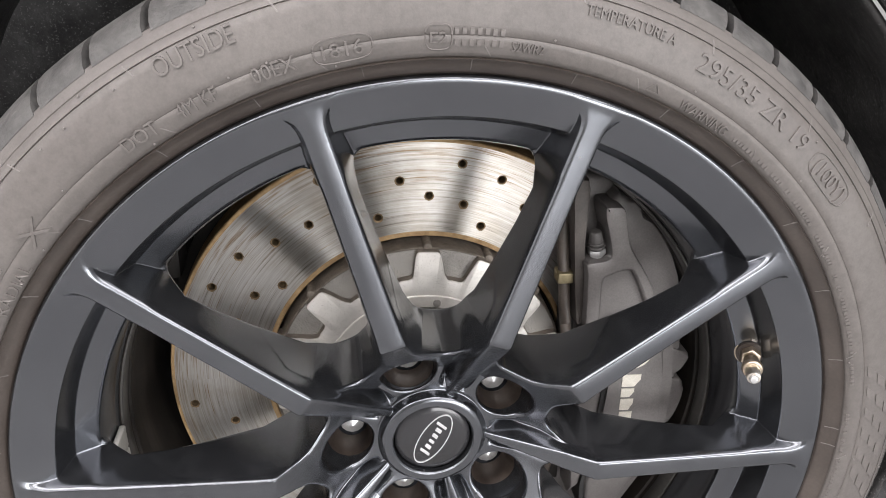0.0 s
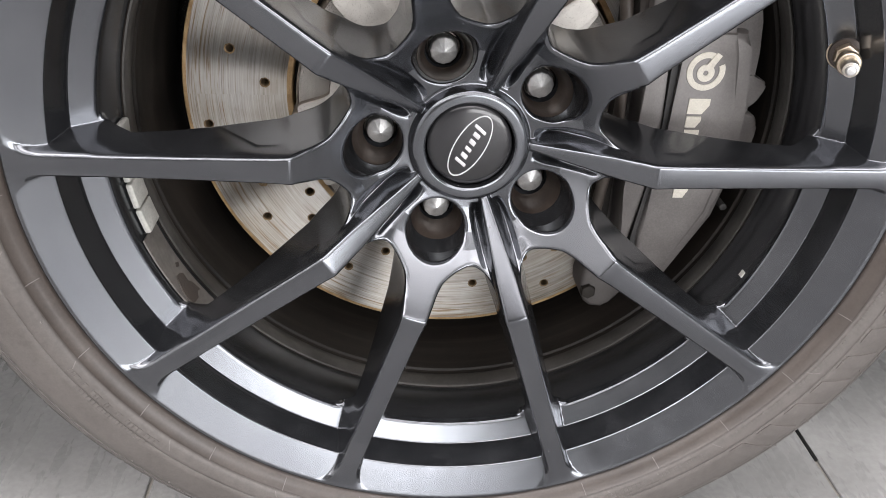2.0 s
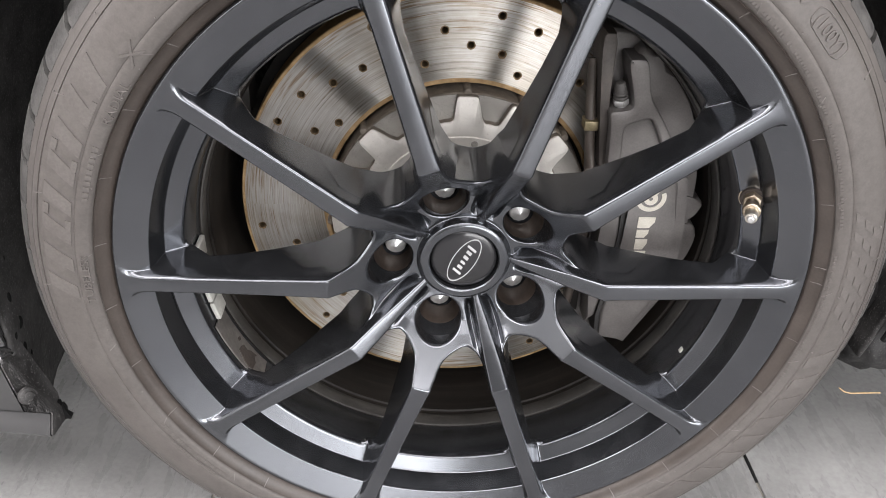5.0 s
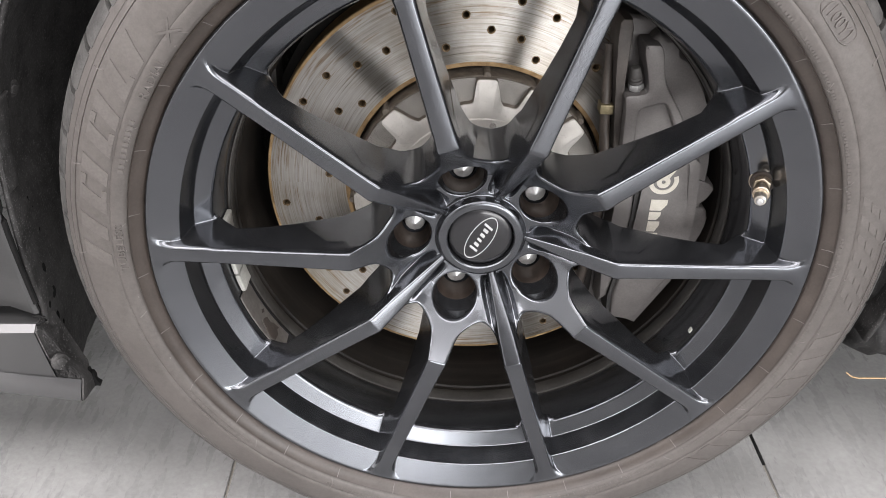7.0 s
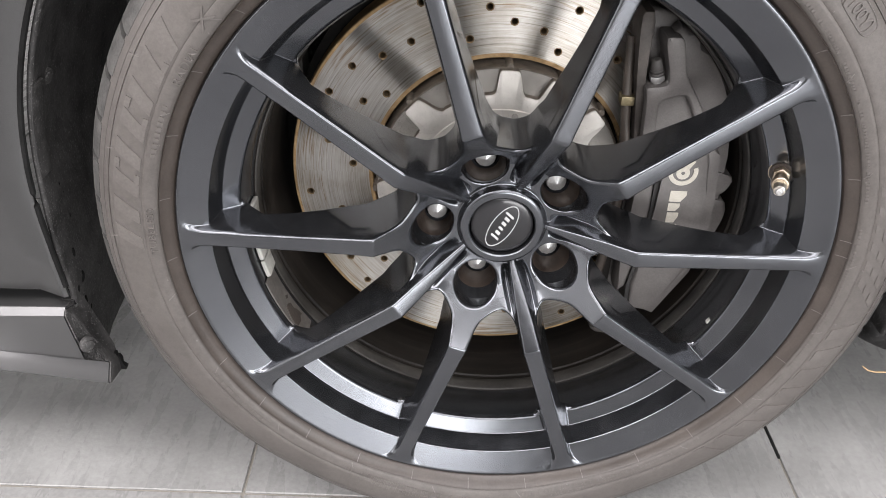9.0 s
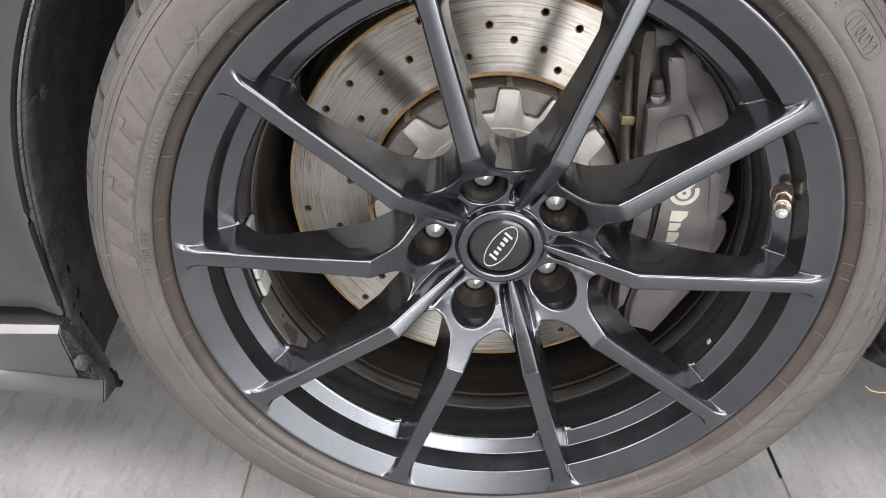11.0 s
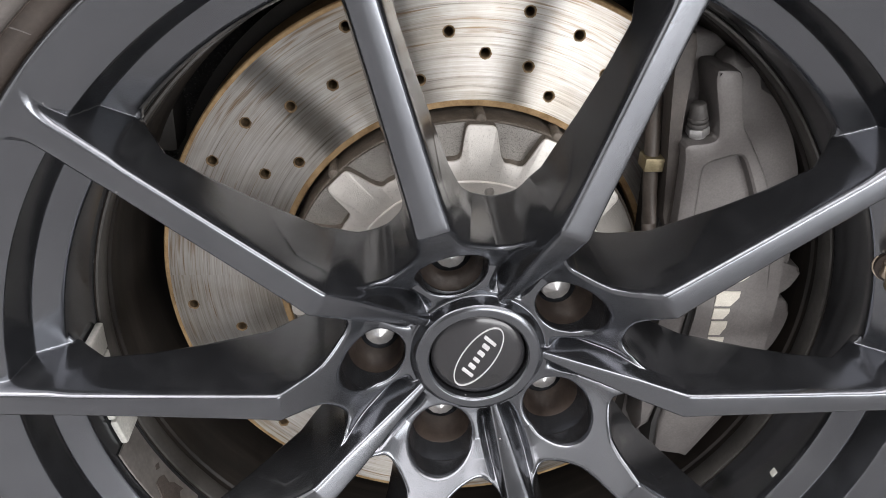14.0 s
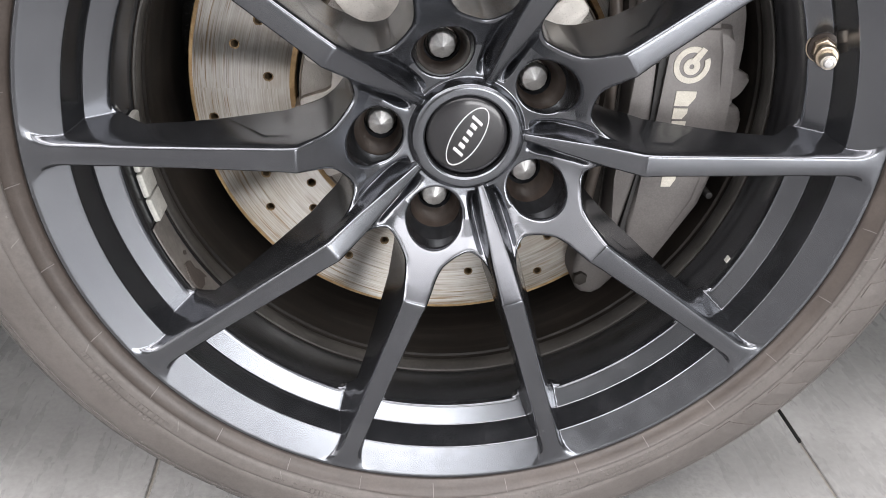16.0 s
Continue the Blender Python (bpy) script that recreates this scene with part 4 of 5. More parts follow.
def rotor():
    ri, ro, hr = 0.1203, 0.1980, 0.0039
    pts, edges = [], []

    def loop(cx, cz, r, n, off=0.0):
        b = len(pts)
        for k in range(n):
            t = 2 * math.pi * (k + off) / n
            pts.append(Vector((cx + r * math.cos(t), cz + r * math.sin(t))))
        edges.extend((b + k, b + (k + 1) % n) for k in range(n))
        return list(range(b, b + n))

    out, inn = loop(0, 0, ro - 0.0012, 180), loop(0, 0, ri + 0.001, 144)
    centres, rims = [], []
    for k in range(5):
        for r, a in HOLES:
            x, _, z = polar(r, HOLE0 + 72 * k + a, 0)
            centres.append((x, z))
            rims.append(loop(x, z, hr, 22))
    res = delaunay_2d_cdt(pts, edges, [], 1, 1e-6)
    v2, tris = res[0], res[2]
    cc = np.array(centres)
    keep = []
    for t in tris:
        c = sum((v2[i] for i in t), Vector((0, 0))) / len(t)
        if c.length < ri + 0.0008 or np.min(np.hypot(cc[:, 0] - c.x, cc[:, 1] - c.y)) < hr * 0.9:
            continue
        keep.append(tuple(t))
    verts = [(v.x, DISC_Y, v.y) for v in v2]
    faces, slots = list(keep), [0] * len(keep)
    # hole walls with a small rusty countersink
    for (cx, cz), ring in zip(centres, rims):
        n = len(ring)
        prev = None
        for r, y in ((hr, DISC_Y), (hr * 0.72, DISC_Y + 0.0006), (hr * 0.72, DISC_Y + 0.030)):
            b = len(verts)
            verts += [(cx + r * math.cos(2 * math.pi * k / n), y, cz + r * math.sin(2 * math.pi * k / n)) for k in range(n)]
            if prev is not None:
                for k in range(n):
                    faces.append((prev + k, prev + (k + 1) % n, b + (k + 1) % n, b + k))
                    slots.append(3 if y < DISC_Y + 0.01 else 2)
            prev = b
    for prof, slot in (([(ro - 0.0012, DISC_Y), (ro, DISC_Y + 0.0012), (ro, DISC_Y + 0.034)], 1), ([(ri + 0.001, DISC_Y), (ri, DISC_Y + 0.001), (ri, DISC_Y + 0.034)], 1), ([(ri, DISC_Y + 0.034), (ro, DISC_Y + 0.034)], 2)):
        v, f = revolve(prof, 180)
        b = len(verts)
        verts += [tuple(p) for p in v]
        faces += [tuple(i + b for i in q) for q in f]
        slots += [slot] * len(f)
    me = mesh_ob("rotor", verts, faces, [DISC, RUST, HOLE, SINK], disc, "ground steel rotor ring with drilled holes", slots=slots)
    bm = bmesh.new()
    bm.from_mesh(me.data)
    bmesh.ops.remove_doubles(bm, verts=bm.verts, dist=0.00002)
    bmesh.ops.recalc_face_normals(bm, faces=bm.faces)
    bm.to_mesh(me.data)
    bm.free()
    for q in ((ro - 0.0030, ro - 0.0008), (ri + 0.0006, ri + 0.0042)):
        turned("rust_band", [(q[0], DISC_Y - 0.0001), (q[1], DISC_Y - 0.0001), (q[1], DISC_Y + 0.002), (q[0], DISC_Y + 0.002)], RUST, me, "thin rusty band", 180)


rotor()
turned("hat", [(0.030, 0.1165), (0.0790, 0.1165), (0.0800, 0.1215), (0.1150, 0.1215), (0.1160, 0.1215), (0.1165, 0.165), (0.030, 0.165)], HAT_ROUGH, disc, "rough cast aluminium disc hat")
turned("outer_flange", [(0.1148, 0.1225), (0.1150, 0.1206), (0.1158, 0.1200), (0.1166, 0.1208), (0.1169, 0.1250), (0.1169, 0.160), (0.1148, 0.160)], CAST_BROWN, disc, "brown-stained outer flange of the hat")


def toothed_plate():
    """The raised light face of the hat: a ring with fifteen blunt teeth."""
    at = [-12.0, -11.0, -9.8, -8.3, -7.4, -5.0, -4.3, -3.4, 3.4, 4.2, 4.7, 6.2, 7.0, 8.6, 12.0]
    reach = [0.0932, 0.0928, 0.0932, 0.0962, 0.0994, 0.1125, 0.1146, 0.1154, 0.1154, 0.1145, 0.1125, 0.0962, 0.0940, 0.0930, 0.0932]
    bm, rows = bmesh.new(), []
    n = 1080
    for i in range(n):
        a = 360.0 * i / n
        q = float(np.interp((a - 89.0 + 12.0) % 24.0 - 12.0, at, reach))
        rows.append([bm.verts.new(polar(r, a, y)) for r, y in ((0.0780, 0.1140), (q - 0.0011, 0.1140), (q - 0.0003, 0.1144), (q, 0.1154), (q + 0.0006, 0.1225))])
    for i in range(n):
        p, q = rows[i], rows[(i + 1) % n]
        for k in range(4):
            bm.faces.new((p[k], p[k + 1], q[k + 1], q[k]))
    plate = part("toothed_plate", bm, HAT, disc, "light aluminium ring with blunt teeth", 35)
    plate.data.materials.append(CAST_BROWN)
    plate.data.polygons.foreach_set("material_index", [1 if i % 4 == 3 else 0 for i in range(len(plate.data.polygons))])


toothed_plate()
for k in range(15):
    x, _, z = polar(0.1172, 89.0 + 24 * k, 0)
    part("pin", rod_bm((x, 0.1192, z), (x, 0.140, z), 0.0034, 0.0034, 18, 0.0016), CAST_BROWN, disc)
turned("hat_ring", [(0.0700, 0.1128), (0.0790, 0.1128), (0.0797, 0.1135), (0.0797, 0.122), (0.0700, 0.122)], HAT, disc, "machined aluminium ring of the hat")
turned("gap_ring", [(0.1170, 0.150), (0.1202, 0.150), (0.1202, 0.160), (0.1170, 0.160)], STEEL_DARK, disc, "dark ring behind the gap")
part("screw", rod_bm(polar(0.0735, 82.5, 0.1122), polar(0.0735, 82.5, 0.120), 0.0032, 0.0032, 16, 0.0005), HAT_ROUGH, disc, "small dull screw")

# ---- caliper ----
caliper = thing("brake_caliper", "grey painted multi-piston brake caliper with cream print", "brake caliper", (0, 0, HUB))


def rounded(pts, times=2):
    """A closed outline with its corners cut round."""
    p = np.array(pts)
    for _ in range(times):
        q = np.roll(p, -1, 0)
        p = np.stack([0.80 * p + 0.20 * q, 0.20 * p + 0.80 * q], 1).reshape(-1, 2)
    return [tuple(v) for v in p]


def shifted(loop, d):
    """An outline moved to its right by d (inwards when it runs clockwise)."""
    p = np.array(loop)
    t = np.roll(p, -1, 0) - np.roll(p, 1, 0)
    t /= np.linalg.norm(t, axis=1)[:, None]
    return [tuple(v) for v in p + d * np.stack([t[:, 1], -t[:, 0]], 1)]


def framed_plate(outer, inner, front, back, floor_y, b):
    """A plate with rounded edges and one sunken field; both outlines run clockwise."""
    bm = bmesh.new()

    def run(loop, y):
        return [bm.verts.new((x, y, z)) for x, z in loop]

    def band(p, q):
        for i in range(len(p)):
            k = (i + 1) % len(p)
            bm.faces.new((p[i], p[k], q[k], q[i]))

    o1, o2, o3, o4 = run(outer, back), run(outer, front + b), run(shifted(outer, 0.3 * b), front + 0.3 * b), run(shifted(outer, b), front)
    wide = shifted(inner, -0.8 * b)
    i1, i2, i3 = run(wide, front), run(inner, front + 0.6 * b), run(shifted(inner, 0.0008), floor_y)
    for p, q in ((o1, o2), (o2, o3), (o3, o4), (i1, i2), (i2, i3)):
        band(p, q)
    bm.faces.new(i3)
    no, ni = len(o4), len(i1)
    pts = [Vector((v.co.x, v.co.z)) for v in o4 + i1]
    edges = [(i, (i + 1) % no) for i in range(no)] + [(no + i, no + (i + 1) % ni) for i in range(ni)]
    res = delaunay_2d_cdt(pts, edges, [list(range(no))], 1, 1e-7)
    ring = np.array(wide)
    src = [bm.verts.new((v.x, front, v.y)) for v in res[0]]
    for t in res[2]:
        c = sum((res[0][i] for i in t), Vector((0, 0))) / len(t)
        # even-odd test against the sunken field
        x0, z0, x1, z1 = ring[:, 0], ring[:, 1], np.roll(ring[:, 0], -1), np.roll(ring[:, 1], -1)
        cross = ((z0 > c.y) != (z1 > c.y)) & (c.x < (x1 - x0) * (c.y - z0) / np.where(z1 == z0, 1e-9, z1 - z0) + x0)
        if cross.sum() % 2 == 0:
            bm.faces.new([src[i] for i in t])
    bmesh.ops.remove_doubles(bm, verts=bm.verts, dist=0.00001)
    return bm


def build_caliper():
    body = [(0.1045, 0.178), (0.136, 0.174), (0.164, 0.148), (0.188, 0.108), (0.201, 0.062), (0.2030, 0.0), (0.199, -0.070), (0.168, -0.124), (0.138, -0.152), (0.116, -0.140), (0.118, -0.100), (0.121, -0.040), (0.122, 0.030), (0.1165, 0.070), (0.1080, 0.135)]
    part("body", slab_bm(body[::-1], 0.113, 0.205, 0.004, 3), CALIPER, caliper, "grey cast caliper body")
    face = [(0.1432, 0.066), (0.1785, 0.066), (0.1835, 0.050), (0.1880, 0.010), (0.1885, -0.030), (0.1835, -0.066), (0.158, -0.116), (0.136, -0.112), (0.1345, -0.085), (0.1395, -0.045), (0.1425, 0.0), (0.1435, 0.045)]
    fp = part("front_panel", slab_bm(face[::-1], 0.0805, 0.110, 0.0035, 2), CALIPER, caliper, "smooth grey panel that carries the print")
    slope = [(0.1720, 0.067), (0.1890, 0.066), (0.192, 0.056), (0.1975, 0.010), (0.198, -0.034), (0.192, -0.072), (0.164, -0.124), (0.150, -0.118), (0.178, -0.060), (0.183, 0.02)]
    part("edge_bevel", slab_bm(slope[::-1], 0.0855, 0.112, 0.0055, 2), CALIPER, caliper, "bevelled outer edge")
    strip = [(0.1215, 0.060), (0.1385, 0.066), (0.1395, 0.0), (0.1365, -0.048), (0.1310, -0.090), (0.122, -0.098), (0.1205, -0.05), (0.123, 0.0)]
    part("inner_strip", slab_bm(strip[::-1], 0.086, 0.11, 0.003, 2), CALIPER, caliper)
    # black strip stands in for the shaded groove beside the front panel
    seal = [(0.1378, 0.068), (0.1442, 0.070), (0.1446, 0.0), (0.1416, -0.047), (0.1365, -0.088), (0.1378, -0.116), (0.1325, -0.112), (0.1310, -0.088), (0.1362, -0.047), (0.1392, 0.0)]
    part("groove_line", slab_bm(seal[::-1], 0.0835, 0.11, 0), CALIPER_DARK, caliper, "black strip drawn for a groove")
    # outer wall that slopes away, and the column behind the bleed screw
    wall = rounded([(0.136, 0.168), (0.150, 0.163), (0.166, 0.148), (0.190, 0.108), (0.203, 0.062), (0.2045, 0.0), (0.201, -0.070), (0.170, -0.124), (0.150, -0.118), (0.178, -0.060), (0.180, 0.020), (0.150, 0.080), (0.134, 0.115), (0.128, 0.140)], 1)
    part("outer_wall", slab_bm(wall[::-1], 0.0965, 0.130, 0.0065, 3), CALIPER, caliper, "rounded outer wall of the casting")
    col = rounded([(0.1035, 0.178), (0.1045, 0.160), (0.1067, 0.1355), (0.1120, 0.090), (0.1148, 0.060), (0.1210, 0.060), (0.1190, 0.090), (0.1165, 0.110), (0.1150, 0.135), (0.1160, 0.178)], 1)
    # brown casting; the shadow on the column is put into its darker colour
    part("column", slab_bm(col, 0.0940, 0.130, 0.0025, 2), SHADED_CASTING, caliper, "narrow cast column beside the bleed screw")
    # raised surround of a recessed panel, with a neck above it
    outer = rounded([(0.1200, 0.056), (0.1192, 0.075), (0.1173, 0.107), (0.1145, 0.1165), (0.1290, 0.1180), (0.1336, 0.1205), (0.1326, 0.1290), (0.1232, 0.1600), (0.1310, 0.1608), (0.1398, 0.1600), (0.1452, 0.1360), (0.1480, 0.1270), (0.1565, 0.1153), (0.1697, 0.0947), (0.1780, 0.0720), (0.1800, 0.056)])
    inner = rounded([(0.1302, 0.058), (0.1303, 0.075), (0.1284, 0.1030), (0.1330, 0.1066), (0.1470, 0.1112), (0.1520, 0.1095), (0.1622, 0.0895), (0.1690, 0.0720), (0.1710, 0.058)])
    part("upper_surround", framed_plate(outer, inner, 0.0840, 0.115, 0.0915, 0.0018), CALIPER, caliper, "raised surround of a recessed panel with a neck above it", 24)
    for fin in ([(0.190, 0.036), (0.199, 0.0345), (0.2125, 0.0300), (0.2125, 0.0250), (0.2080, 0.0150), (0.1990, 0.0080), (0.190, 0.010)],
                [(0.190, 0.007), (0.199, 0.0060), (0.207, 0.0070), (0.2130, 0.0010), (0.2128, -0.0130), (0.2090, -0.0280), (0.2030, -0.0400), (0.190, -0.044)]):
        part("cooling_fin", slab_bm(rounded(fin)[::-1], 0.0945, 0.150, 0.0026, 3), CALIPER, caliper, "rounded cast fin", 70)
    lug = rounded([(0.108, -0.118), (0.132, -0.122), (0.146, -0.146), (0.128, -0.168), (0.112, -0.166), (0.104, -0.150)], 1)
    ear = part("mounting_lug", slab_bm(lug[::-1], 0.106, 0.16, 0.005, 3), CALIPER, caliper, "grey cast mounting lug")
    part("mounting_bolt", rod_bm((0.1115, 0.1020, -0.1500), (0.1115, 0.112, -0.1500), 0.0062, 0.0062, 6, 0.0008), STEEL_DARK, ear, "dark bolt head")
    part("guide_bolt", rod_bm((0.1985, 0.086, -0.064), (0.1985, 0.10, -0.064), 0.0028, 0.0028, 12, 0.0006), CALIPER_DARK, caliper)
    # bleed screw with a rubber cap
    b = Vector((0.1262, 0.0960, 0.1175))
    up = Vector((-0.20, -0.12, 0.97)).normalized()
    bs = part("bleed_screw", rod_bm(b - up * 0.006, b + up * 0.003, 0.0050, 0.0050, 24, 0.0005), CHROME, caliper, "bleed screw with a dark rubber cap")
    part("hexagon", rod_bm(b + up * 0.002, b + up * 0.0072, 0.0068, 0.0068, 6, 0.0006), CHROME, bs, "steel hexagon")
    part("cap_ring", rod_bm(b + up * 0.0074, b + up * 0.0104, 0.0064, 0.0062, 24, 0.0010), CAP_RUBBER, bs)
    part("cap_ring", rod_bm(b + up * 0.0108, b + up * 0.0134, 0.0060, 0.0059, 24, 0.0010), CAP_RUBBER, bs)
    part("rubber_cap", rod_bm(b + up * 0.0128, b + up * 0.0220, 0.0056, 0.0041, 24, 0.0010), CAP_RUBBER, bs, "dark rubber cap")
    # bridge pipe along the inner side, with a clip
    pipe = part("brake_pipe", tube_bm([(0.104, 0.118, 0.150), (0.1045, 0.112, 0.122), (0.1050, 0.106, 0.100), (0.1065, 0.102, 0.078), (0.1085, 0.100, 0.060), (0.1120, 0.100, 0.038), (0.113, 0.102, 0.0), (0.111, 0.104, -0.04), (0.108, 0.11, -0.09)], 0.0045, 16), PIPE, caliper, "dark brown brake pipe")
    part("clip", box_bm(0.0992, 0.1110, 0.0985, 0.1125, 0.0935, 0.1020, 0.001), DULL_BRASS, pipe, "dull brass-coloured pipe clip")
    part("pad_plate", slab_bm([(0.106, 0.150), (0.118, 0.150), (0.119, -0.10), (0.108, -0.10), (0.1115, 0.02)], 0.108, 0.128, 0.001), STEEL_DARK, caliper, "dark brake-pad plate")
    # round mark and bars in place of the maker's lettering
    def ring_mark(cx, cz, r0, r1, a0, a1):
        bm, rows, n = bmesh.new(), [], 40
        for i in range(n + 1):
            t = radians(a0 + (a1 - a0) * i / n)
            rows.append([bm.verts.new((cx + r * math.cos(t), y, cz + r * math.sin(t))) for r, y in ((r0, 0.0799), (r1, 0.0799), (r1, 0.081), (r0, 0.081))])
        for p, q in zip(rows, rows[1:]):
            for k in range(4):
                bm.faces.new((p[k], p[(k + 1) % 4], q[(k + 1) % 4], q[k]))
        part("round_mark", bm, CREAM, fp, "cream ring-shaped mark")
    ring_mark(0.1610, 0.0405, 0.0092, 0.0132, 60, 385)
    ring_mark(0.1610, 0.0395, 0.0018, 0.0060, 0, 360)
    part("mark_bar", slab_bm([(0.1600, 0.0445), (0.1665, 0.0535), (0.1700, 0.0515), (0.1650, 0.0430)], 0.0794, 0.081), CREAM, fp)
    z = 0.0215
    for i, (h, w) in enumerate(((0.0110, 0.0150), (0.0080, 0.0105), (0.0105, 0.0105), (0.0150, 0.0105), (0.0110, 0.0150), (0.0105, 0.0105))):
        x0 = 0.1535 + 0.0004 * i
        part("print_bar", slab_bm([(x0, z), (x0 + w, z), (x0 + w, z - h * 0.42), (x0 + w * 0.7, z - h), (x0, z - h)], 0.0799, 0.081), CREAM, fp, "plain cream bar of the print")
        z -= h + 0.0018


build_caliper()

# ---- what lies behind the disc ----
shield = thing("dust_shield", "dark steel dust shield behind the brake disc", "shield", (0, 0, HUB))
turned("plate", [(0.06, 0.186), (0.190, 0.186), (0.205, 0.192), (0.205, 0.195), (0.06, 0.195)], STEEL_DARK, shield, "dark pressed steel plate", 120)
part("spindle", rod_bm((0, 0.15, 0), (0, 0.36, 0), 0.065, 0.05, 40, 0.004), STEEL_DARK, shield, "dark hub carrier")
part("bracket", box_bm(-0.204, -0.188, 0.165, 0.20, 0.074, 0.106, 0.004), STEEL_DARK, shield, "small dull bracket")

# ---- car body round the wheel ----
body = thing("car_body", "dark grey car wing and side skirt round the wheel arch", "car", (0, 0, HUB))
ARCH = 0.417


def wing():
    """The wing: a skin about the arch, hemmed inwards along its edge."""
    angs = np.linspace(195.2, -14.0, 90)
    verts, faces = [], []
    for a in angs:
        ca, sa = math.cos(radians(a)), math.sin(radians(a))
        for r, y in ((ARCH + 0.004, 0.0680), (ARCH + 0.0012, 0.0655), (ARCH + 0.0005, 0.0615), (ARCH + 0.004, 0.0590), (ARCH + 0.03, 0.0565), (ARCH + 0.10, 0.0525), (ARCH + 0.25, 0.0560)):
            q = r + 0.0060 * max(0.0, (a - 184.0) / 11.0) ** 2
            tuck = 0.08 * max(0.0, -q * sa) if r > ARCH + 0.02 else 0.0
            verts.append((q * ca, y + tuck, max(q * sa, -0.1035 - 0.0060 * max(0.0, 1.0 - (abs(q * ca) - 0.41) / 0.04))))
        # outermost ring reaches a rectangle that closes the side of the car
        k = min(1.25 / max(abs(ca), 1e-6), 0.70 / max(sa, 1e-6) if sa > 0 else 1e9)
        verts.append((k * ca, 0.10, max(k * sa, -0.1035)))
        verts.append((k * ca, 0.48, max(k * sa, -0.1035)))
    m = 9
    for i in range(len(angs) - 1):
        for j in range(m - 1):
            faces.append((i * m + j, i * m + j + 1, (i + 1) * m + j + 1, (i + 1) * m + j))
    return mesh_ob("wing", verts, faces, BODY, body, "dark grey painted wing panel", smooth=40)


wing()
edge = [(q * math.cos(radians(a)), 0.0632, q * math.sin(radians(a))) for a in np.linspace(193.5, -14.0, 120) for q in (ARCH + 0.0006 + 0.0060 * max(0.0, (a - 184.0) / 11.0) ** 2,)]
part("edge_seal", tube_bm(edge, 0.0030, 8), SEAL_AND_GAP, body, "thin black seal along the wing's edge")


def skirt():
    """The side skirt's end: an overhanging top edge, a slanted cut and a lower lip that reaches further."""
    # (y, z at the end, x of the end)
    rows = [(0.090, -0.1195, -0.4150), (0.0642, -0.1224, -0.4152), (0.0620, -0.1233, -0.4157), (0.0555, -0.1287, -0.4158), (0.0546, -0.1303, -0.4153), (0.0455, -0.1497, -0.4056), (0.0356, -0.1698, -0.3949), (0.0354, -0.1681, -0.3723),
            (0.0350, -0.1694, -0.3722), (0.0301, -0.1766, -0.3721), (0.0248, -0.1852, -0.3720), (0.0268, -0.1885, -0.3722), (0.0550, -0.1955, -0.3735), (0.085, -0.1870, -0.3893)]
    cols = [-1.25, -0.70, -0.58, -0.52, -0.47, -0.43]
    climb = [0.0, -0.03, -0.03, -0.045, -0.045, 0.02, 0.09, 0.09, 0.10, 0.11, 0.12, 0.12, 0.04, 0.0]
    bm = bmesh.new()
    grid = []
    for x in cols + [None]:
        ring = []
        for (y, z, tip), k in zip(rows, climb):
            xx = tip if x is None else min(x, tip - 0.012)
            # the lower lip rises towards the car's middle, and the top edge dips
            ring.append(bm.verts.new((xx, y, z + k * min(tip - xx, 0.11))))
        grid.append(ring)
    for p, q in zip(grid, grid[1:]):
        for k in range(len(rows)):
            m = (k + 1) % len(rows)
            bm.faces.new((p[k], q[k], q[m], p[m]))
    bm.faces.new(grid[0][::-1])
    end = [v.co.copy() for v in grid[-1]]
    part("side_skirt", bm, BODY, body, "dark grey side skirt end", 14)
    # the liner's lip that closes the skirt's end
    bm = bmesh.new()
    near = [bm.verts.new(p + Vector((0.0016, 0.0014 if p.y < 0.06 else 0.0, 0))) for p in end]
    far = [bm.verts.new(p + Vector((0.0002, 0.0014 if p.y < 0.06 else 0.0, 0))) for p in end]
    bm.faces.new(near)
    bm.faces.new(far[::-1])
    for i in range(len(near)):
        k = (i + 1) % len(near)
        bm.faces.new((near[i], far[i], far[k], near[k]))
    part("end_lip", bm, LINER_SHELL, body, "dirty black plastic lip on the skirt end", 30)
    # black box fills the gap, standing in for the shade inside it
    part("gap_shade", box_bm(-1.25, -0.418, 0.0840, 0.105, -0.1225, -0.1000, 0.001), SEAL_AND_GAP, body, "black box for the shade between wing and skirt")
    part("seal_end", tube_bm([(-0.4150, 0.0612, -0.1135), (-0.4090, 0.0605, -0.1125), (-0.4045, 0.0605, -0.1140), (-0.4040, 0.0608, -0.1170), (-0.4075, 0.0612, -0.1190), (-0.4135, 0.0610, -0.1225), (-0.4165, 0.0620, -0.1290), (-0.4120, 0.0630, -0.1580), (-0.4065, 0.0650, -0.1860), (-0.3840, 0.0650, -0.1855)], 0.0013, 8), SEAL_AND_GAP, body, "curled end of the black edge seal")


skirt()

liner = thing("wheel_arch_liner", "dirty black plastic wheel arch liner with mud spots", "arch liner", (0, 0, HUB))


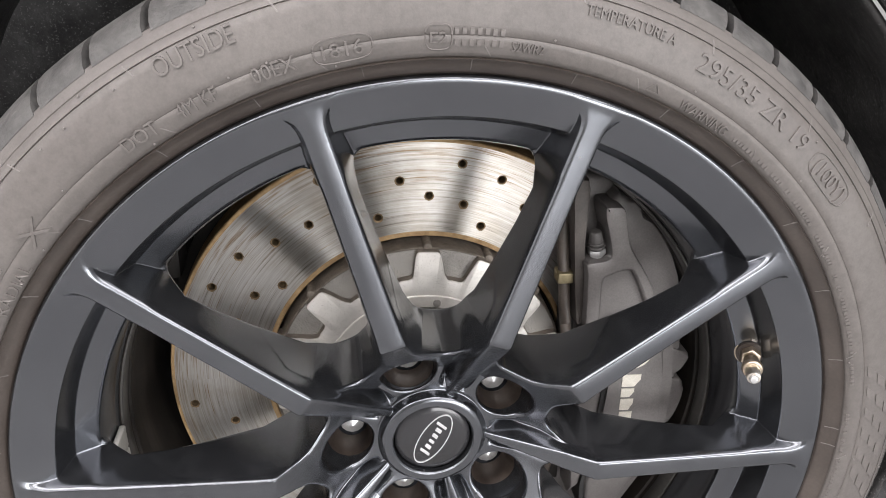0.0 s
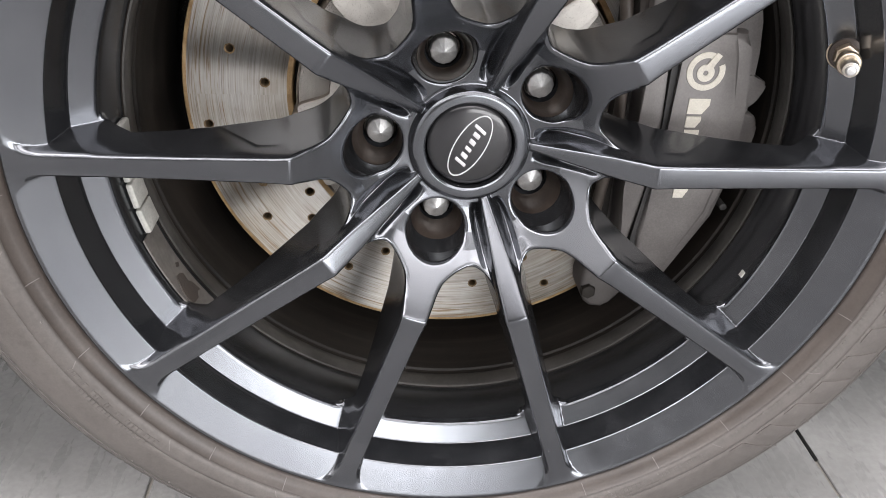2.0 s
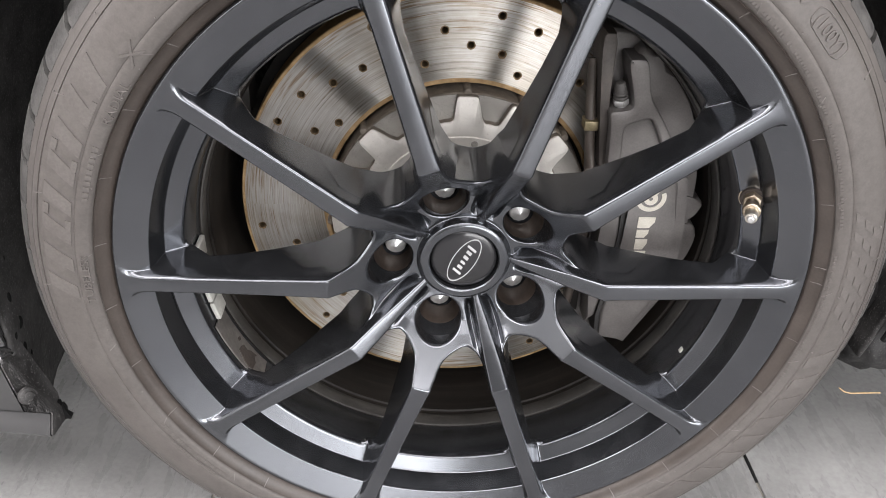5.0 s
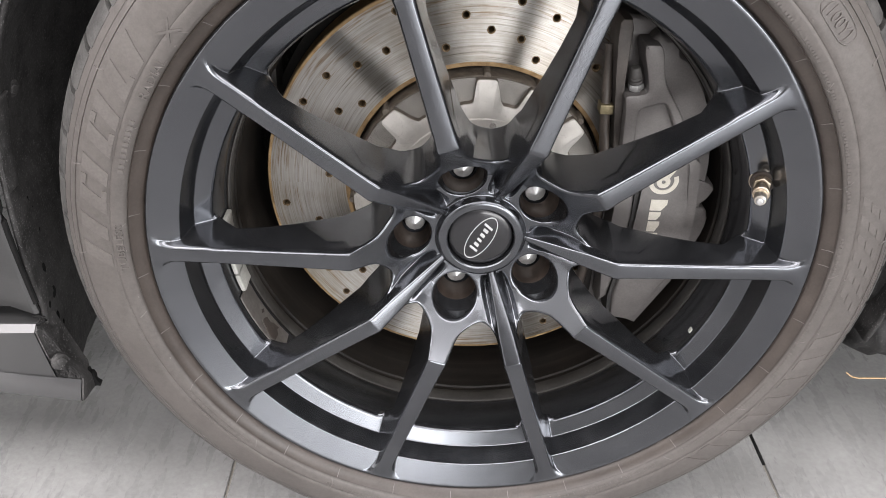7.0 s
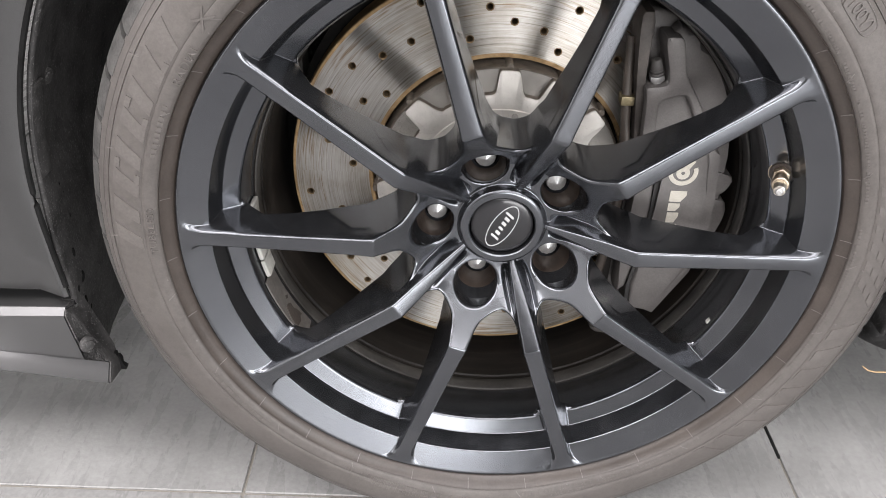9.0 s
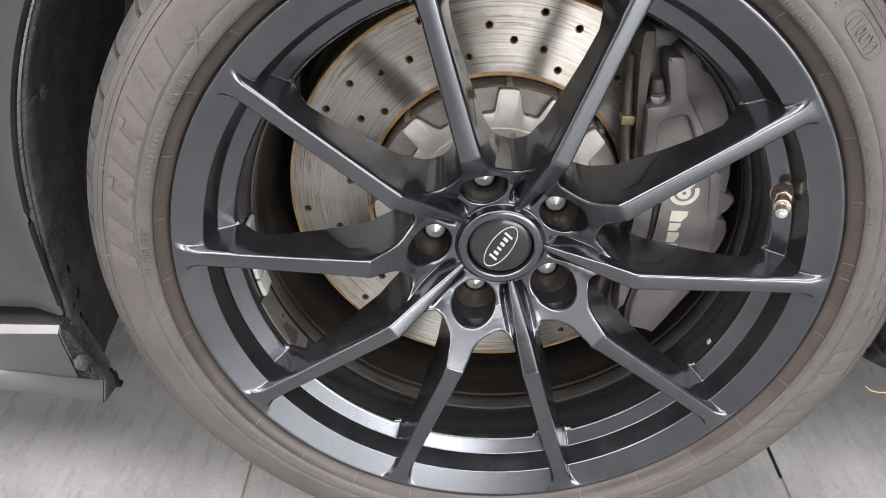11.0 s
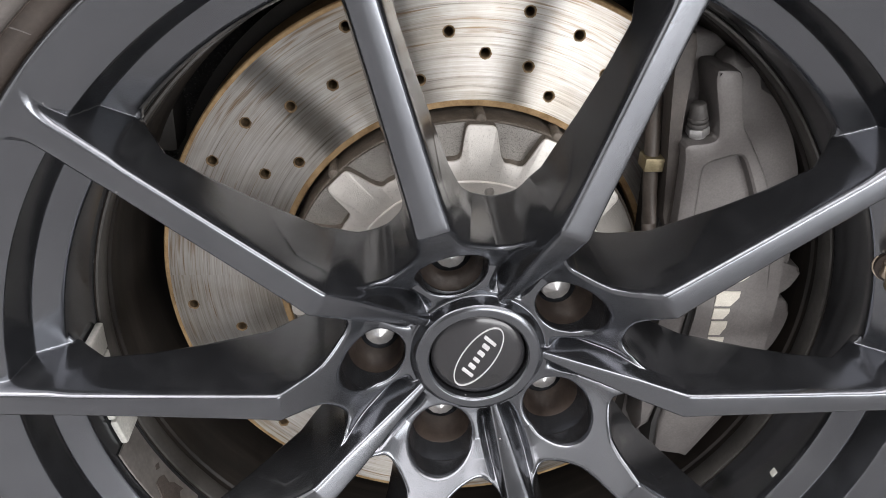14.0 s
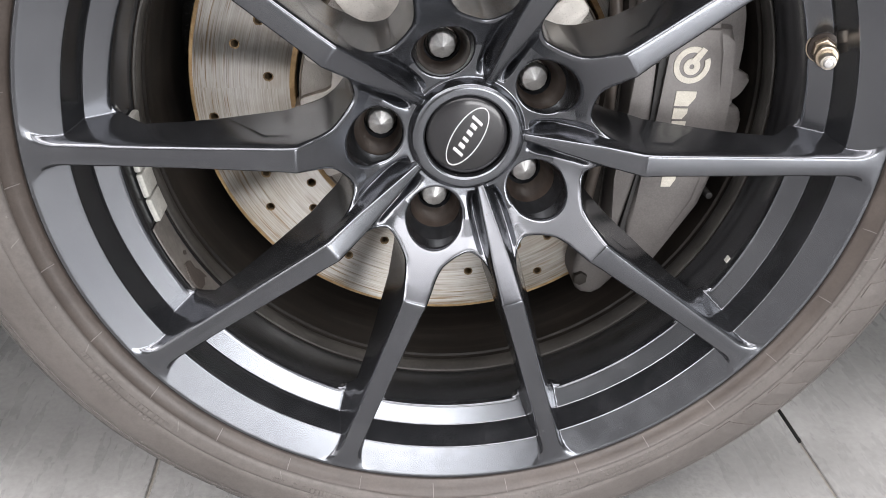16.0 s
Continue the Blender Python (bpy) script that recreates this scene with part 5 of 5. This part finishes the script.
def liner_shell():
    prof = [(ARCH - 0.003, 0.071), (ARCH - 0.004, 0.076), (ARCH + 0.0, 0.100), (ARCH + 0.003, 0.118), (ARCH + 0.005, 0.140), (ARCH + 0.008, 0.160), (ARCH + 0.012, 0.240), (ARCH + 0.012, 0.36), (0.02, 0.40)]
    low = [0.190, 0.194, 0.216, 0.236, 0.223, 0.221, 0.217, 0.215, 0.20]
    m, verts, faces = len(prof), [], []
    angs = np.linspace(-18.0, 195.0, 118)
    for a in angs:
        wob = 0.003 * math.sin(radians(a * 9)) + 0.002 * math.sin(radians(a * 23))
        for i, (r, y) in enumerate(prof):
            q = r + (wob if 2 <= i <= 7 else 0) + (0.0115 * max(0.0, (a - 178.0) / 17.0) ** 1.5 if i < m - 1 else 0)
            verts.append((q * math.cos(radians(a)), y, q * math.sin(radians(a))))
    # below the arch the liner runs straight down behind the skirt
    down = 10
    for k in range(1, down + 1):
        f = k / down
        for i, (r, y) in enumerate(prof):
            q = r + (0.0115 if i < m - 1 else 0)
            x, z = -q * math.cos(radians(15.0)), -q * math.sin(radians(15.0))
            lump = 0.0008 * noise.noise(Vector((y * 45, f * 6, 2.0)))
            verts.append((x + (-0.002 * f + lump * min(1.0, 3 * f) if i < m - 1 else 0), y, z + (-low[i] - z) * f))
    for i in range(len(angs) + down - 1):
        for j in range(m - 1):
            faces.append((i * m + j, (i + 1) * m + j, (i + 1) * m + j + 1, i * m + j + 1))
    bm = bmesh.new()
    vs = [bm.verts.new(v) for v in verts]
    for f in faces:
        bm.faces.new([vs[i] for i in f])
    tree = BVHTree.FromBMesh(bm)
    shell = part("shell", bm, LINER_SHELL, liner, "mud-speckled black plastic shell", 45)
    thick = shell.modifiers.new("thickness", "SOLIDIFY")
    thick.thickness, thick.offset = 0.003, 0.0
    for p, q in ((Vector((-0.3905, 0.0432, -0.1536)), Vector((-0.3945, 0.0462, -0.1552))), (Vector(polar(ARCH + 0.0015, 167.6, 0.122)), Vector(polar(ARCH + 0.010, 167.6, 0.124)))):
        f = part("fastener", rod_bm(q, p, 0.0088, 0.0080, 24, 0.0012), LINER_SHELL, liner, "round plastic push fastener")
        part("fastener_head", rod_bm(p, p + (p - q).normalized() * 0.0016, 0.0048, 0.0042, 18, 0.0006), LINER_SHELL, f)
    part("tab", arc_block(ARCH - 0.006, ARCH - 0.002, 0.072, 0.096, 166.0, 178.5, 0.002, 10), LINER_SHELL, liner, "raised plastic tab")
    r2 = random.Random(9)
    spots = [(0.099, -0.085, 0.0042), (0.084, -0.117, 0.0040), (0.1007, -0.113, 0.0045), (0.0964, -0.141, 0.0048), (0.108, -0.157, 0.0036), (0.088, -0.128, 0.0022), (0.106, -0.135, 0.0024)]
    spots += [(r2.uniform(0.078, 0.12), r2.uniform(-0.075, 0.06), r2.uniform(0.0015, 0.0034)) for k in range(12)]
    for y, z, sz in spots:
        p = tree.ray_cast(Vector((0, y, z)), Vector((-1, 0, 0)))[0]
        bm = bmesh.new()
        bmesh.ops.create_icosphere(bm, subdivisions=2, radius=1.0, matrix=Matrix.Translation(p) @ Matrix.Diagonal((sz * 0.5, sz * 1.35, sz * r2.uniform(1.5, 2.1), 1)))
        part("mud_spot", bm, SEAL_AND_GAP, liner)
    # torn scraps at the lower corner
    for scrap in ([(-0.3920, -0.1890), (-0.3875, -0.1815), (-0.3850, -0.1870), (-0.3805, -0.1855), (-0.3795, -0.1940), (-0.3830, -0.2010), (-0.3890, -0.1990)],
                  [(-0.3812, -0.1905), (-0.3780, -0.1890), (-0.3760, -0.1945), (-0.3765, -0.2000), (-0.3720, -0.2040), (-0.3740, -0.2085), (-0.3790, -0.2060), (-0.3815, -0.2120), (-0.3850, -0.2090), (-0.3840, -0.1990)]):
        part("torn_scrap", slab_bm(scrap, 0.0690, 0.0740, 0.0012), SEAL_AND_GAP, liner, "torn scrap of black plastic")
    # lumpy, dirt-caked lower edge ahead of the tyre
    nx, nz = 40, 26
    verts, faces = [], []
    for i in range(nx + 1):
        for j in range(nz + 1):
            v = j / nz
            x0 = float(np.interp(v, [0, 0.35, 0.7, 1.0], [0.4020, 0.3930, 0.3800, 0.3780]))
            x = x0 + (0.64 - x0) * (i / nx) ** 1.3
            zb = -0.176 - 0.18 * (x - 0.395) + 0.006 * noise.noise(Vector((x * 60, 3.1, 0)))
            z = zb + (-0.03 - zb) * v
            lump = 0.010 * noise.noise(Vector((x * 38, 0, z * 38))) + 0.006 * noise.noise(Vector((x * 95, 5, z * 95)))
            verts.append((x, 0.100 + lump + 0.035 * (1 - min(1, i / 5)) ** 2 + 0.03 * (1 - min(1, j / 4)) ** 2, z))
    for i in range(nx):
        for j in range(nz):
            a = i * (nz + 1) + j
            faces.append((a, a + nz + 1, a + nz + 2, a + 1))
    flap = mesh_ob("front_flap", verts, faces, LINER, liner, "lumpy dirt-caked black plastic ahead of the tyre", smooth=60)
    thick = flap.modifiers.new("thickness", "SOLIDIFY")
    thick.thickness, thick.offset = 0.006, -1.0


liner_shell()
straw = thing("straw_stalk", "thin dry yellow stalk caught under the arch liner", "straw", (0, 0, HUB))
part("stalk", tube_bm([(0.399, 0.088, -0.1830), (0.405, 0.086, -0.1870), (0.413, 0.086, -0.1890), (0.424, 0.087, -0.1895), (0.445, 0.088, -0.1900)], 0.0008, 6), TWIG, straw)

# ---- room ----
def room_box(name, x0, x1, y0, y1, z0, z1, mat, label, category="wall"):
    bm = box_bm(x0, x1, y0, y1, z0, z1)
    me = bpy.data.meshes.new(name)
    bm.to_mesh(me)
    bm.free()
    me.materials.append(mat)
    return tagged(new(name, me), label, category, kind="structure")


floor = room_box("floor", -4.0, 8.0, -6.5, 3.0, -0.12, -0.0022, GROUT, "grey porcelain tiled floor with beige joints", "floor")
room_box("ceiling", -4.0, 8.0, -6.5, 3.0, 3.0, 3.1, CEIL, "plain grey ceiling", "ceiling")
room_box("wall_north", -4.0, 8.0, 3.0, 3.1, -0.12, 3.1, WALL, "plain grey wall")
# unseen wall; its opening is made up to hold the added front light
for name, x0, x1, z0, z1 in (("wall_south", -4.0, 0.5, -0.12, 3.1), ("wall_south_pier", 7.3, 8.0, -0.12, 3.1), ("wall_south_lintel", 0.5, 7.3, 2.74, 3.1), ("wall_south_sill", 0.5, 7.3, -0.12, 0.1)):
    room_box(name, x0, x1, -6.6, -6.5, z0, z1, WALL, "unseen plain grey wall with an added opening")
# out of view; white so that its bounce brightens the rim's lower right
room_box("wall_west", -4.1, -4.0, -6.5, 3.0, -0.12, 3.1, BOUNCE_WALL, "unseen white wall added to bounce light")
room_box("wall_east", 8.0, 8.1, -6.5, 3.0, -0.12, 3.1, WALL, "plain grey wall")


def tiles():
    """Square tiles, each a bevelled slab, laid with open joints."""
    s, gap = 0.6085, 0.0030
    h = (s - gap) / 2
    bm = box_bm(-h, h, -h, h, -0.010, 0.0, 0.0009, 1)
    me = bpy.data.meshes.new("tile")
    bm.to_mesh(me)
    bm.free()
    me.materials.append(TILE)
    far_v, far_f = [], []
    for i in range(-7, 14):
        for j in range(-11, 6):
            x, y = 0.3545 - s / 2 + s * i, 0.0205 - s / 2 + s * j
            if abs(x) < 3.9 and -4.9 < y < 2.98 - h:
                ob = new("tile", me)
                ob.parent = floor
                ob.location = (x, y, 0)
            elif -3.98 + h < x < 7.98 - h and -6.48 + h < y < 2.98 - h:
                b = len(far_v)
                far_v += [(x + p.co.x, y + p.co.y, p.co.z) for p in me.vertices]
                far_f += [tuple(b + k for k in p.vertices) for p in me.polygons]
    tagged(mesh_ob("far_tiles", far_v, far_f, TILE, floor), kind="stuff")


tiles()
part("joint_filler", box_bm(0.3528, 0.3562, 0.098, 0.152, -0.004, 0.0004, 0.0002), SEAL_AND_GAP, floor, "short black strip in a floor joint")
